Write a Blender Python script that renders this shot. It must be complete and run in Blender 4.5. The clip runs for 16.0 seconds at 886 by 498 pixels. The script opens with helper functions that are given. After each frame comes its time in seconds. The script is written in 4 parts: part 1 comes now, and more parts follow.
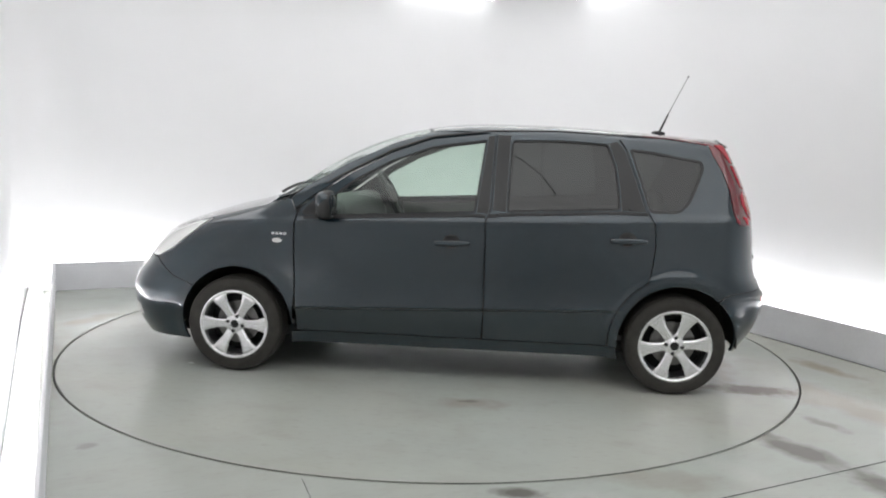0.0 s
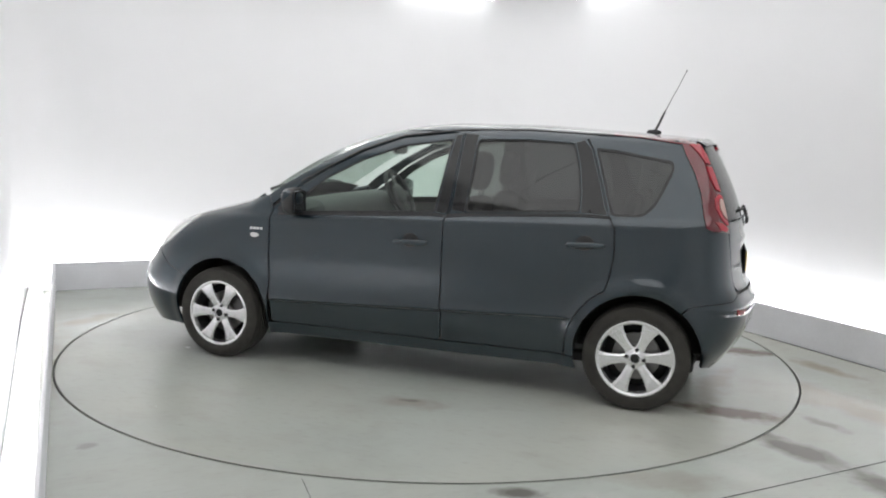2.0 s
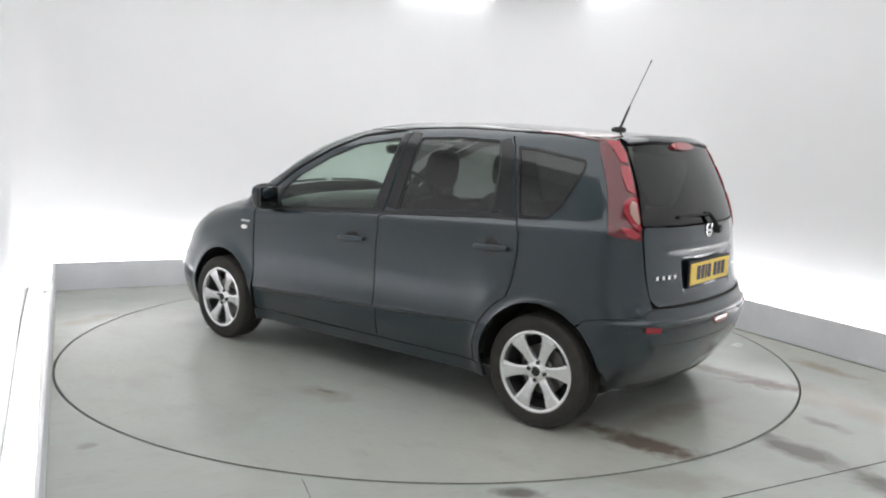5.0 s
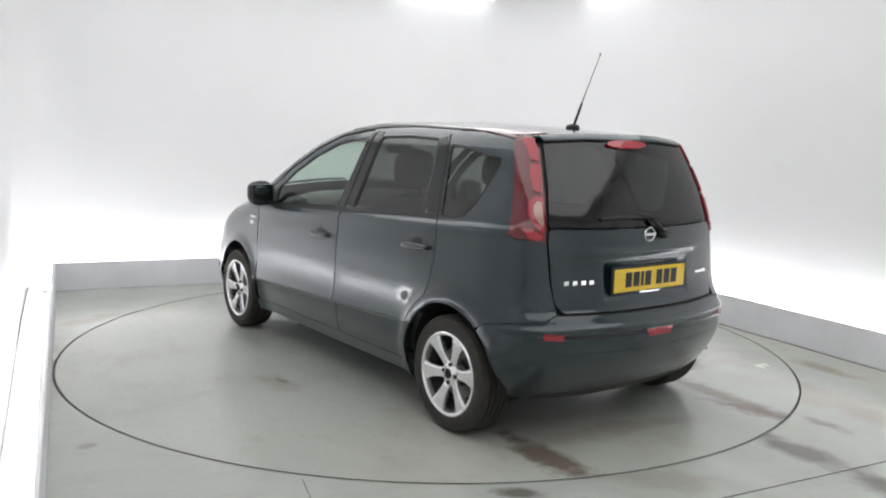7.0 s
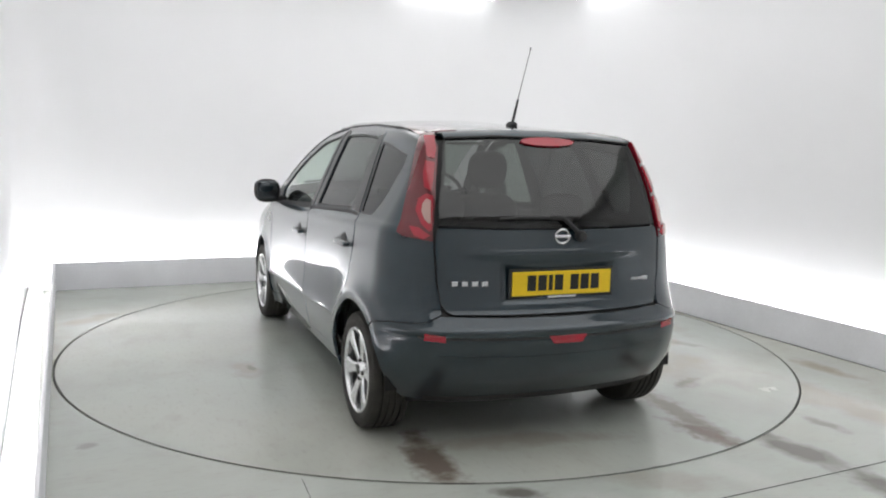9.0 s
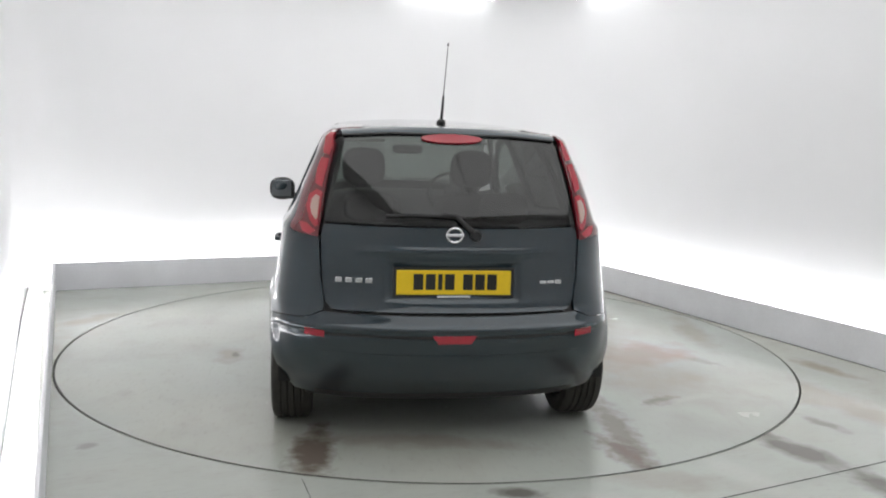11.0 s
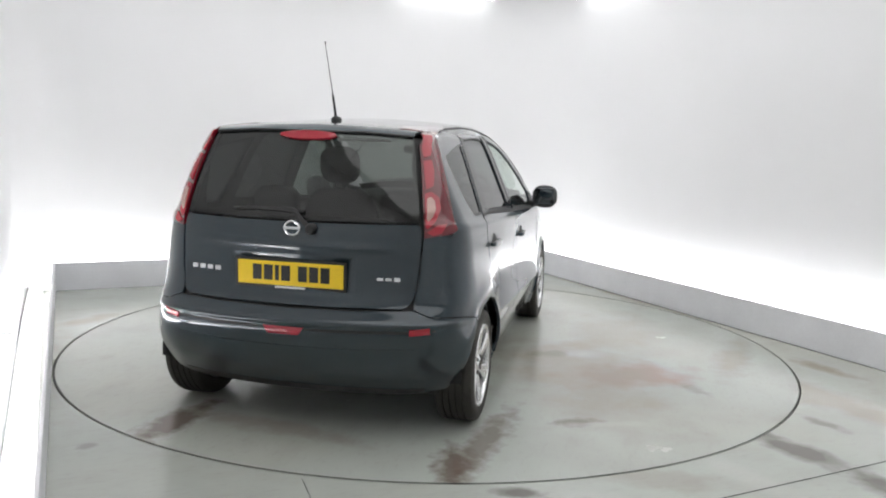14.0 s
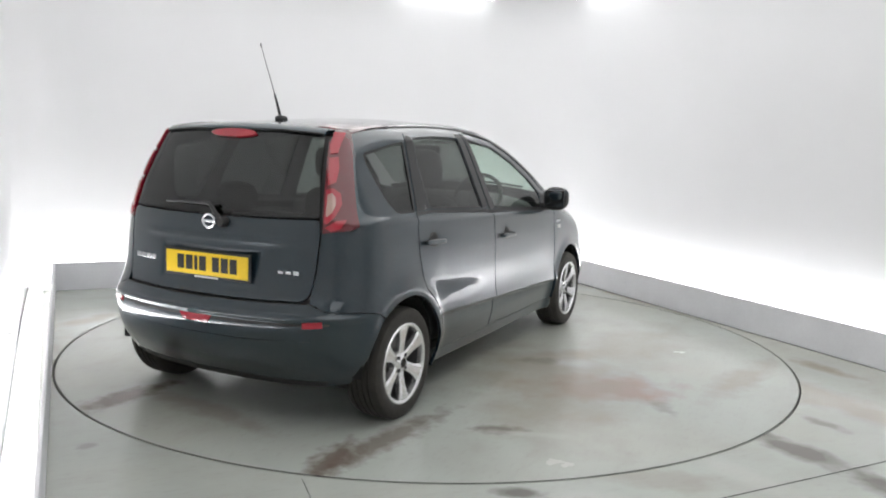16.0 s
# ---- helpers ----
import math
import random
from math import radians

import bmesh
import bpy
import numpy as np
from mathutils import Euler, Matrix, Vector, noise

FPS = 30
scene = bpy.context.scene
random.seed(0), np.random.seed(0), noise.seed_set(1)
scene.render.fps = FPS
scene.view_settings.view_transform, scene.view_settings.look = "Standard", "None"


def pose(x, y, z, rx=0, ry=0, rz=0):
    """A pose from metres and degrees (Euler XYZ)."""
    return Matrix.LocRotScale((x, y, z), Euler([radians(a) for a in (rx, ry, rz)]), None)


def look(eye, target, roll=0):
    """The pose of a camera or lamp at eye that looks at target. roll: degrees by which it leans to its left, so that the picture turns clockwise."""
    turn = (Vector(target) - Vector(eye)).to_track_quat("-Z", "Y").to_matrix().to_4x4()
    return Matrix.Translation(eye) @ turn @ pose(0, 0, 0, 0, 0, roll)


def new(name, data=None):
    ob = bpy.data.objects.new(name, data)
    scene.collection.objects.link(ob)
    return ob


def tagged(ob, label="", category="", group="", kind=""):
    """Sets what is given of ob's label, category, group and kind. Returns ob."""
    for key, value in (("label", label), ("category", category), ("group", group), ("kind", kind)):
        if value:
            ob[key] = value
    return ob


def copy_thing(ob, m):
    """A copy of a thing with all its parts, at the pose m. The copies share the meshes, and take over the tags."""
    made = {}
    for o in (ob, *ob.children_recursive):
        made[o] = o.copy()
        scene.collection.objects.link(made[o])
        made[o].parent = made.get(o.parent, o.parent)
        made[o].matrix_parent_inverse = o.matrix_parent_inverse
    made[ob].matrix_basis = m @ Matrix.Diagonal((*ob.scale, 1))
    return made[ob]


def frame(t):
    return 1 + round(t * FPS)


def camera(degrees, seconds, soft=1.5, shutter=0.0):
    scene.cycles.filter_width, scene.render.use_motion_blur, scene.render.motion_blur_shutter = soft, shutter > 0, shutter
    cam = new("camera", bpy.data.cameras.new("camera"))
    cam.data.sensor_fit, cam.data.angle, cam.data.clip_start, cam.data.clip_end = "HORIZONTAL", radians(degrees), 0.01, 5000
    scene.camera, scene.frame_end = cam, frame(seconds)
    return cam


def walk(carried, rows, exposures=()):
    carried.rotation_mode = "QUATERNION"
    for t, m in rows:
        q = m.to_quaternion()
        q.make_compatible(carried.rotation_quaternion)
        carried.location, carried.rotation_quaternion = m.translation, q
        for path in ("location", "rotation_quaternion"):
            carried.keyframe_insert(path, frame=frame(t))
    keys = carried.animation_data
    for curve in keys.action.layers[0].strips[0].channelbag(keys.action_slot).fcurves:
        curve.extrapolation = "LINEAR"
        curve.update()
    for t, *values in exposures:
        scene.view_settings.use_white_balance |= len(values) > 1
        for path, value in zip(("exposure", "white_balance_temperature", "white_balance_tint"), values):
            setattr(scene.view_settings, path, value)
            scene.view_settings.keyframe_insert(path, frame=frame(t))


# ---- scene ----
# The camera stands still on its stand at the edge of the studio.
EYE = Vector((0.0, -5.633, 1.418))
cam = camera(58.03, 16.0, soft=2.0)
AIM = look(EYE, EYE + Vector((0.01276, 0.99111, -0.13245)), 1.766)
walk(cam, [(0.0, AIM), (16.0, AIM)], exposures=[(0.0, 0.0), (16.0, 0.0)])

# ---- world and light ----
world = bpy.data.worlds.new("studio_world")
world.use_nodes = True
world.node_tree.nodes["Background"].inputs[0].default_value = (0.8, 0.82, 0.85, 1)
world.node_tree.nodes["Background"].inputs[1].default_value = 0.02
scene.world = world
TUBE_POWER = 14.1
CEILING_POWER = 0.98
COVE_POWER = 3.3

# The studio is a rectangle turned against the camera; a runs along the back kerb, b away from the camera side.
ROOM_TURN = 25.5
ROOM = pose(0, 0, 0, 0, 0, ROOM_TURN)
LEFT, RIGHT, BACK, FRONT = -2.42, 2.51, 2.70, -2.75
GAP = 0.32
ROOM_HIGH = 3.15
FRONT_WALL = -6.4
KERB_HIGH = 0.25
TABLE_R = 2.446


# ---- materials ----
def material(name, colour=(0.5, 0.5, 0.5), rough=0.5, metal=0.0, specular=0.5, coat=0.0, coat_rough=0.03, ior=1.5, coat_ior=1.5,
             spots=0.0, spot_scale=6.0, grain=0.0, grain_scale=60.0, bump=0.0, bump_scale=80.0, rough_var=0.0):
    m = bpy.data.materials.new(name)
    m.use_nodes = True
    nt = m.node_tree
    b = nt.nodes["Principled BSDF"]
    b.inputs["Base Color"].default_value = (*colour, 1)
    b.inputs["Roughness"].default_value = rough
    b.inputs["Metallic"].default_value = metal
    b.inputs["Specular IOR Level"].default_value = specular
    b.inputs["Coat Weight"].default_value = coat
    b.inputs["Coat Roughness"].default_value = coat_rough
    b.inputs["IOR"].default_value = ior
    b.inputs["Coat IOR"].default_value = coat_ior
    tc = nt.nodes.new("ShaderNodeTexCoord")

    def tex(scale, detail=4.0):
        n = nt.nodes.new("ShaderNodeTexNoise")
        n.inputs["Scale"].default_value = scale
        n.inputs["Detail"].default_value = detail
        nt.links.new(tc.outputs["Object"], n.inputs["Vector"])
        return n

    if spots or grain:
        last = None
        for amount, scale in ((spots, spot_scale), (grain, grain_scale)):
            if not amount:
                continue
            n = tex(scale)
            r = nt.nodes.new("ShaderNodeMapRange")
            r.inputs["From Min"].default_value, r.inputs["From Max"].default_value = 0.3, 0.7
            r.inputs["To Min"].default_value, r.inputs["To Max"].default_value = 1 - amount, 1 + amount
            nt.links.new(n.outputs["Fac"], r.inputs["Value"])
            mix = nt.nodes.new("ShaderNodeMix")
            mix.data_type, mix.blend_type = "RGBA", "MULTIPLY"
            mix.inputs["Factor"].default_value = 1.0
            if last is None:
                mix.inputs[6].default_value = (*colour, 1)
            else:
                nt.links.new(last, mix.inputs[6])
            nt.links.new(r.outputs["Result"], mix.inputs[7])
            last = mix.outputs[2]
        nt.links.new(last, b.inputs["Base Color"])
    if rough_var:
        n = tex(spot_scale * 1.7)
        r = nt.nodes.new("ShaderNodeMapRange")
        r.inputs["From Min"].default_value, r.inputs["From Max"].default_value = 0.3, 0.7
        r.inputs["To Min"].default_value, r.inputs["To Max"].default_value = max(0.02, rough - rough_var), min(1, rough + rough_var)
        nt.links.new(n.outputs["Fac"], r.inputs["Value"])
        nt.links.new(r.outputs["Result"], b.inputs["Roughness"])
    if bump:
        n = tex(bump_scale)
        bn = nt.nodes.new("ShaderNodeBump")
        bn.inputs["Strength"].default_value = bump
        bn.inputs["Distance"].default_value = 0.004
        nt.links.new(n.outputs["Fac"], bn.inputs["Height"])
        nt.links.new(bn.outputs["Normal"], b.inputs["Normal"])
    return m


def glow(name, colour, strength):
    m = bpy.data.materials.new(name)
    m.use_nodes = True
    b = m.node_tree.nodes["Principled BSDF"]
    b.inputs["Base Color"].default_value = (0.9, 0.9, 0.9, 1)
    b.inputs["Emission Color"].default_value = (*colour, 1)
    b.inputs["Emission Strength"].default_value = strength
    return m


def glass(name, tint, rough=0.0, gloss_least=0.065):
    m = bpy.data.materials.new(name)
    m.use_nodes = True
    nt = m.node_tree
    nt.nodes.remove(nt.nodes["Principled BSDF"])
    out = nt.nodes["Material Output"]
    clear = nt.nodes.new("ShaderNodeBsdfTransparent")
    clear.inputs["Color"].default_value = (*tint, 1)
    gloss = nt.nodes.new("ShaderNodeBsdfGlossy")
    gloss.inputs["Roughness"].default_value = rough
    # gloss that grows towards the edge, the same from both sides of the thin pane
    face = nt.nodes.new("ShaderNodeLayerWeight")
    face.inputs["Blend"].default_value = 0.5
    power = nt.nodes.new("ShaderNodeMath")
    power.operation = "POWER"
    power.inputs[1].default_value = 4.5
    nt.links.new(face.outputs["Facing"], power.inputs[0])
    fres = nt.nodes.new("ShaderNodeMath")
    fres.operation = "MULTIPLY_ADD"
    fres.inputs[1].default_value, fres.inputs[2].default_value = 0.9, gloss_least
    nt.links.new(power.outputs[0], fres.inputs[0])
    mix = nt.nodes.new("ShaderNodeMixShader")
    nt.links.new(fres.outputs[0], mix.inputs[0])
    nt.links.new(clear.outputs[0], mix.inputs[1])
    nt.links.new(gloss.outputs[0], mix.inputs[2])
    nt.links.new(mix.outputs[0], out.inputs["Surface"])
    return m


WALL = material("white_wall_paint", (0.80, 0.80, 0.81), 0.55, spots=0.015, spot_scale=0.8, bump=0.05, bump_scale=30)
CEIL = material("white_ceiling_paint", (0.82, 0.82, 0.82), 0.6, spots=0.01, spot_scale=1.0)
TROUGH = material("white_lamp_tray", (0.82, 0.82, 0.82), 0.5, spots=0.02)
KERB = material("white_kerb_board", (0.78, 0.78, 0.81), 0.45, spots=0.05, spot_scale=3.0, grain=0.02)
TUBE = glow("lamp_tube_glow", (1.0, 1.0, 1.0), TUBE_POWER)
COVE_TUBE = glow("cove_tube_glow", (1.0, 1.0, 1.0), COVE_POWER)
PANEL = glow("ceiling_panel_glow", (1.0, 1.0, 1.0), CEILING_POWER)
WHITE_METAL = material("white_lamp_housing", (0.8, 0.8, 0.8), 0.4)
PAINT = material("blue_grey_metallic_paint", (0.009, 0.0215, 0.031), 0.28, metal=0.5, specular=0.2, coat=1.0, coat_rough=0.010, coat_ior=1.68, grain=0.10, grain_scale=900)
# also stands in for shade in finger wells, panel gaps and the bumper groove
BLACK_TRIM_AND_SHADE = material("black_plastic_and_shade", (0.012, 0.012, 0.013), 0.58, grain=0.1, grain_scale=200, bump=0.1, bump_scale=400)
BLACK_GLOSS = material("black_gloss_trim", (0.008, 0.008, 0.009), 0.12)
UNDER = material("dark_underbody", (0.01, 0.01, 0.01), 0.8, spots=0.2)
RUBBER = material("tyre_rubber", (0.034, 0.031, 0.027), 0.75, spots=0.2, spot_scale=20, bump=0.3, bump_scale=150)
ALLOY = material("silver_alloy", (0.84, 0.84, 0.85), 0.26, metal=0.8, spots=0.05, spot_scale=20)
# the wheel alloy again, darkened for the shade inside the wheel
SHADED_ALLOY = material("shaded_alloy", (0.10, 0.10, 0.105), 0.45, metal=0.6)
STEEL = material("brake_steel", (0.20, 0.195, 0.19), 0.4, metal=1.0, grain=0.1, grain_scale=120)
# mirror metal coloured dark in place of a dark reflection
MIRROR = material("darkened_mirror", (0.14, 0.15, 0.16), 0.03, metal=1.0)
CHROME = material("chrome", (0.72, 0.73, 0.75), 0.15, metal=1.0)
CLEAR_GLASS = glass("green_tinted_glass", (0.72, 0.82, 0.76))
DARK_GLASS = glass("privacy_glass", (0.135, 0.148, 0.142), gloss_least=0.075)
FABRIC = material("charcoal_seat_cloth", (0.035, 0.035, 0.038), 0.9, grain=0.2, grain_scale=250, bump=0.3, bump_scale=500)
GREY_PLASTIC = material("grey_cabin_plastic", (0.12, 0.12, 0.12), 0.6, grain=0.1, grain_scale=150)
LINING = material("pale_roof_lining", (0.5, 0.5, 0.48), 0.9, grain=0.05, grain_scale=200)
RED_LENS = material("red_lamp_lens", (0.36, 0.009, 0.024), 0.12, coat=1.0)
DARK_RED = material("deep_red_lamp_lens", (0.12, 0.004, 0.011), 0.10, coat=1.0)
CLEAR_LENS = material("pale_lamp_lens", (0.85, 0.84, 0.83), 0.10, metal=0.45, coat=1.0)
PINK_LENS = material("pale_pink_lamp_lens", (0.50, 0.30, 0.27), 0.10, metal=0.2, coat=1.0)
YELLOW = material("yellow_plate", (0.82, 0.56, 0.012), 0.35, grain=0.03)
INK = material("black_ink", (0.01, 0.01, 0.01), 0.5)


def floor_paint(name, marks):
    """Grey-green floor paint with scuffs; rust-brown tyre marks where cars have stood on the table."""
    m = material(name, (0.41, 0.43, 0.40), 0.25, coat=0.0)
    nt = m.node_tree
    b = nt.nodes["Principled BSDF"]
    tc = nt.nodes.new("ShaderNodeTexCoord")

    def noise_mask(scale, low, high, detail=6.0, stretch=(1, 1, 1), shift=(0, 0, 0)):
        mp = nt.nodes.new("ShaderNodeMapping")
        mp.inputs["Scale"].default_value = stretch
        mp.inputs["Location"].default_value = shift
        n = nt.nodes.new("ShaderNodeTexNoise")
        n.inputs["Scale"].default_value, n.inputs["Detail"].default_value = scale, detail
        nt.links.new(tc.outputs["Object"], mp.inputs["Vector"])
        nt.links.new(mp.outputs["Vector"], n.inputs["Vector"])
        r = nt.nodes.new("ShaderNodeMapRange")
        r.interpolation_type = "SMOOTHSTEP"
        r.inputs["From Min"].default_value, r.inputs["From Max"].default_value = low, high
        nt.links.new(n.outputs["Fac"], r.inputs["Value"])
        return r.outputs["Result"]

    def blend(base, mask, colour, amount):
        mul = nt.nodes.new("ShaderNodeMath")
        mul.operation = "MULTIPLY"
        mul.inputs[1].default_value = amount
        nt.links.new(mask, mul.inputs[0])
        mix = nt.nodes.new("ShaderNodeMix")
        mix.data_type = "RGBA"
        nt.links.new(mul.outputs[0], mix.inputs["Factor"])
        if base is None:
            mix.inputs[6].default_value = (0.435, 0.462, 0.428, 1)
        else:
            nt.links.new(base, mix.inputs[6])
        mix.inputs[7].default_value = (*colour, 1)
        return mix.outputs[2]

    # cloudy wear at three scales: warm dust, damp grey-green, fine scuffs along the floor
    col = blend(None, noise_mask(0.55, 0.38, 0.68, 5.0), (0.464, 0.464, 0.410), 0.75)
    col = blend(col, noise_mask(1.3, 0.45, 0.80, 6.0, (1, 1, 1), (3, 1, 0)), (0.347, 0.358, 0.324), 0.5)
    col = blend(col, noise_mask(3.2, 0.48, 0.85, 7.0, (1, 1.6, 1), (9, 5, 0)), (0.324, 0.313, 0.272), 0.35)
    col = blend(col, noise_mask(16.0, 0.50, 0.85, 8.0, (1, 2.5, 1)), (0.274, 0.266, 0.243), 0.25)
    for x, y, turn, long, wide, colour, amount, ragged in marks:
        mp = nt.nodes.new("ShaderNodeMapping")
        mp.vector_type = "TEXTURE"
        mp.inputs["Location"].default_value = (x, y, 0)
        mp.inputs["Rotation"].default_value = (0, 0, radians(turn))
        mp.inputs["Scale"].default_value = (long, wide, 1)
        nt.links.new(tc.outputs["Object"], mp.inputs["Vector"])
        ln = nt.nodes.new("ShaderNodeVectorMath")
        ln.operation = "LENGTH"
        nt.links.new(mp.outputs["Vector"], ln.inputs[0])
        n = nt.nodes.new("ShaderNodeTexNoise")
        n.inputs["Scale"].default_value, n.inputs["Detail"].default_value = ragged, 7.0
        nt.links.new(tc.outputs["Object"], n.inputs["Vector"])
        ma = nt.nodes.new("ShaderNodeMath")
        ma.operation = "MULTIPLY_ADD"
        ma.inputs[1].default_value, ma.inputs[2].default_value = 1.9, -0.93
        nt.links.new(n.outputs["Fac"], ma.inputs[0])
        ad = nt.nodes.new("ShaderNodeMath")
        nt.links.new(ma.outputs[0], ad.inputs[0])
        nt.links.new(ln.outputs["Value"], ad.inputs[1])
        r = nt.nodes.new("ShaderNodeMapRange")
        r.inputs["From Min"].default_value, r.inputs["From Max"].default_value = 1.25, 0.45
        nt.links.new(ad.outputs[0], r.inputs["Value"])
        col = blend(col, r.outputs["Result"], colour, amount)
    nt.links.new(col, b.inputs["Base Color"])
    rough = nt.nodes.new("ShaderNodeMapRange")
    rough.inputs["To Min"].default_value, rough.inputs["To Max"].default_value = 0.14, 0.30
    nt.links.new(noise_mask(1.6, 0.1, 0.9), rough.inputs["Value"])
    nt.links.new(rough.outputs["Result"], b.inputs["Roughness"])
    bn = nt.nodes.new("ShaderNodeBump")
    bn.inputs["Strength"].default_value, bn.inputs["Distance"].default_value = 0.06, 0.004
    nt.links.new(noise_mask(14.0, 0.0, 1.0), bn.inputs["Height"])
    nt.links.new(bn.outputs["Normal"], b.inputs["Normal"])
    return m


# worn and stained places, one shaded pit: x, y, turn, half length, half width, colour, amount, raggedness
RUST, SOOT_AND_PIT, PALE, ROSE, DUST = (0.13, 0.09, 0.07), (0.14, 0.13, 0.115), (0.56, 0.56, 0.54), (0.31, 0.19, 0.17), (0.30, 0.265, 0.215)


def on_floor(marks):
    """The same marks in the turned room's own directions."""
    turned = []
    for x, y, turn, *rest in marks:
        p = ROOM.inverted() @ Vector((x, y, 0))
        turned.append((p.x, p.y, turn - ROOM_TURN, *rest))
    return turned


FLOOR = floor_paint("grey_floor_paint", on_floor([
    (1.80, -1.98, -60, 0.34, 0.10, SOOT_AND_PIT, 0.9, 6.0), (1.99, -2.40, -60, 0.22, 0.09, SOOT_AND_PIT, 0.8, 6.0), (0.38, -2.52, -4, 0.13, 0.05, SOOT_AND_PIT, 0.9, 9.0),
    # the next mark is a floor pit, its shade put in as dark colour
    (-1.55, -2.14, 20, 0.05, 0.04, SOOT_AND_PIT, 0.35, 14.0), (2.62, -0.46, -65, 0.28, 0.08, DUST, 0.9, 8.0), (2.10, -1.57, -62, 0.14, 0.05, SOOT_AND_PIT, 0.6, 12.0),
    (1.42, -2.30, -60, 0.30, 0.08, PALE, 0.25, 7.0), (2.25, -1.0, -62, 0.9, 0.22, DUST, 0.6, 4.0), (0.7, -2.55, 0, 0.2, 0.07, PALE, 0.25, 7.0),
    (0.55, -2.62, 0, 0.3, 0.06, RUST, 0.5, 11.0), (-2.6, 0.3, 60, 0.3, 0.10, DUST, 0.5, 6.0), (1.9, 1.9, -64, 1.2, 0.12, DUST, 0.6, 4.0),
    (-2.2, -1.0, -64, 0.9, 0.12, DUST, 0.3, 4.0), (1.05, -2.35, -10, 0.3, 0.12, DUST, 0.4, 7.0)]))
TABLE = floor_paint("grey_turntable_paint", [
    (-0.39, 1.36, 0, 0.20, 0.09, DUST, 0.45, 9.0), (-0.36, 1.33, 10, 0.06, 0.025, SOOT_AND_PIT, 0.5, 14.0),
    (-2.05, 0.80, -4, 0.36, 0.10, RUST, 0.85, 11.0), (-1.85, -0.73, -6, 0.55, 0.085, RUST, 0.65, 12.0), (-2.16, -0.65, 10, 0.25, 0.09, RUST, 0.8, 13.0),
    (-0.45, -1.40, -60, 0.46, 0.26, ROSE, 0.75, 5.0), (-0.04, -1.03, -80, 0.20, 0.11, PALE, 0.95, 6.0), (-0.08, -0.86, -70, 0.14, 0.09, SOOT_AND_PIT, 0.65, 8.0),
    (-1.42, -1.14, -60, 0.13, 0.06, SOOT_AND_PIT, 0.75, 13.0), (-1.40, -1.30, -70, 0.18, 0.04, PALE, 0.5, 12.0), (-0.62, -1.78, 40, 0.12, 0.06, SOOT_AND_PIT, 0.4, 12.0),
    
    (-0.55, -1.10, 20, 0.9, 0.5, DUST, 0.6, 3.0), (0.6, -1.3, 0, 0.8, 0.35, DUST, 0.35, 3.0), 
    (-1.95, 0.3, 80, 0.5, 0.10, DUST, 0.5, 7.0), (0.2, -2.1, -10, 0.6, 0.12, DUST, 0.5, 5.0)])


# ---- mesh tools ----
def part(name, bm, mat, parent=None, label="", smooth=False):
    me = bpy.data.meshes.new(name)
    bm.to_mesh(me)
    bm.free()
    me.materials.append(mat)
    if smooth:
        me.polygons.foreach_set("use_smooth", [True] * len(me.polygons))
        me.set_sharp_from_angle(angle=radians(38))
    ob = new(name, me)
    ob.parent = parent
    if label:
        tagged(ob, label)
    return ob


def box(bm, cx, cy, cz, sx, sy, sz, bevel=0.0, m=None, segments=2):
    made = bmesh.ops.create_cube(bm, size=1.0)["verts"]
    bmesh.ops.scale(bm, verts=made, vec=(sx, sy, sz))
    if bevel:
        edges = list({e for v in made for e in v.link_edges})
        r = bmesh.ops.bevel(bm, geom=edges, offset=bevel, segments=segments, profile=0.5, affect="EDGES")
        made = list({v for f in r["faces"] for v in f.verts} | {v for v in made if v.is_valid})
    bmesh.ops.translate(bm, verts=made, vec=(cx, cy, cz))
    if m is not None:
        bmesh.ops.transform(bm, matrix=m, verts=made)
    return made


def boxes(*args, **kw):
    bm = bmesh.new()
    box(bm, *args, **kw)
    return bm


def lathe(profile, segments=48, axis="y"):
    """Turns (radius, along) pairs round an axis; the ends stay open unless the radius is 0."""
    bm = bmesh.new()
    rings = []
    for r, a in profile:
        ring = []
        for i in range(segments):
            t = 2 * math.pi * i / segments
            c, s = r * math.cos(t), r * math.sin(t)
            ring.append(bm.verts.new((c, a, s) if axis == "y" else (c, s, a)))
        rings.append(ring)
    for p, q in zip(rings, rings[1:]):
        for i in range(segments):
            j = (i + 1) % segments
            bm.faces.new((p[i], p[j], q[j], q[i]))
    bmesh.ops.remove_doubles(bm, verts=bm.verts, dist=1e-6)
    bmesh.ops.recalc_face_normals(bm, faces=bm.faces)
    return bm


def tube(points, radius, sides=8, taper=1.0):
    """A round bar along points."""
    bm = bmesh.new()
    rings = []
    pts = [Vector(p) for p in points]
    for i, p in enumerate(pts):
        d = (pts[min(i + 1, len(pts) - 1)] - pts[max(i - 1, 0)]).normalized()
        q = d.to_track_quat("Z", "Y")
        r = radius * (1 + (taper - 1) * i / max(1, len(pts) - 1))
        rings.append([bm.verts.new(p + q @ Vector((r * math.cos(2 * math.pi * k / sides), r * math.sin(2 * math.pi * k / sides), 0))) for k in range(sides)])
    for a, b in zip(rings, rings[1:]):
        for k in range(sides):
            bm.faces.new((a[k], a[(k + 1) % sides], b[(k + 1) % sides], b[k]))
    bm.faces.new(rings[0][::-1])
    bm.faces.new(rings[-1])
    return bm


# ---- the studio ----
def placed(ob, m=ROOM):
    ob.matrix_basis = m
    return ob


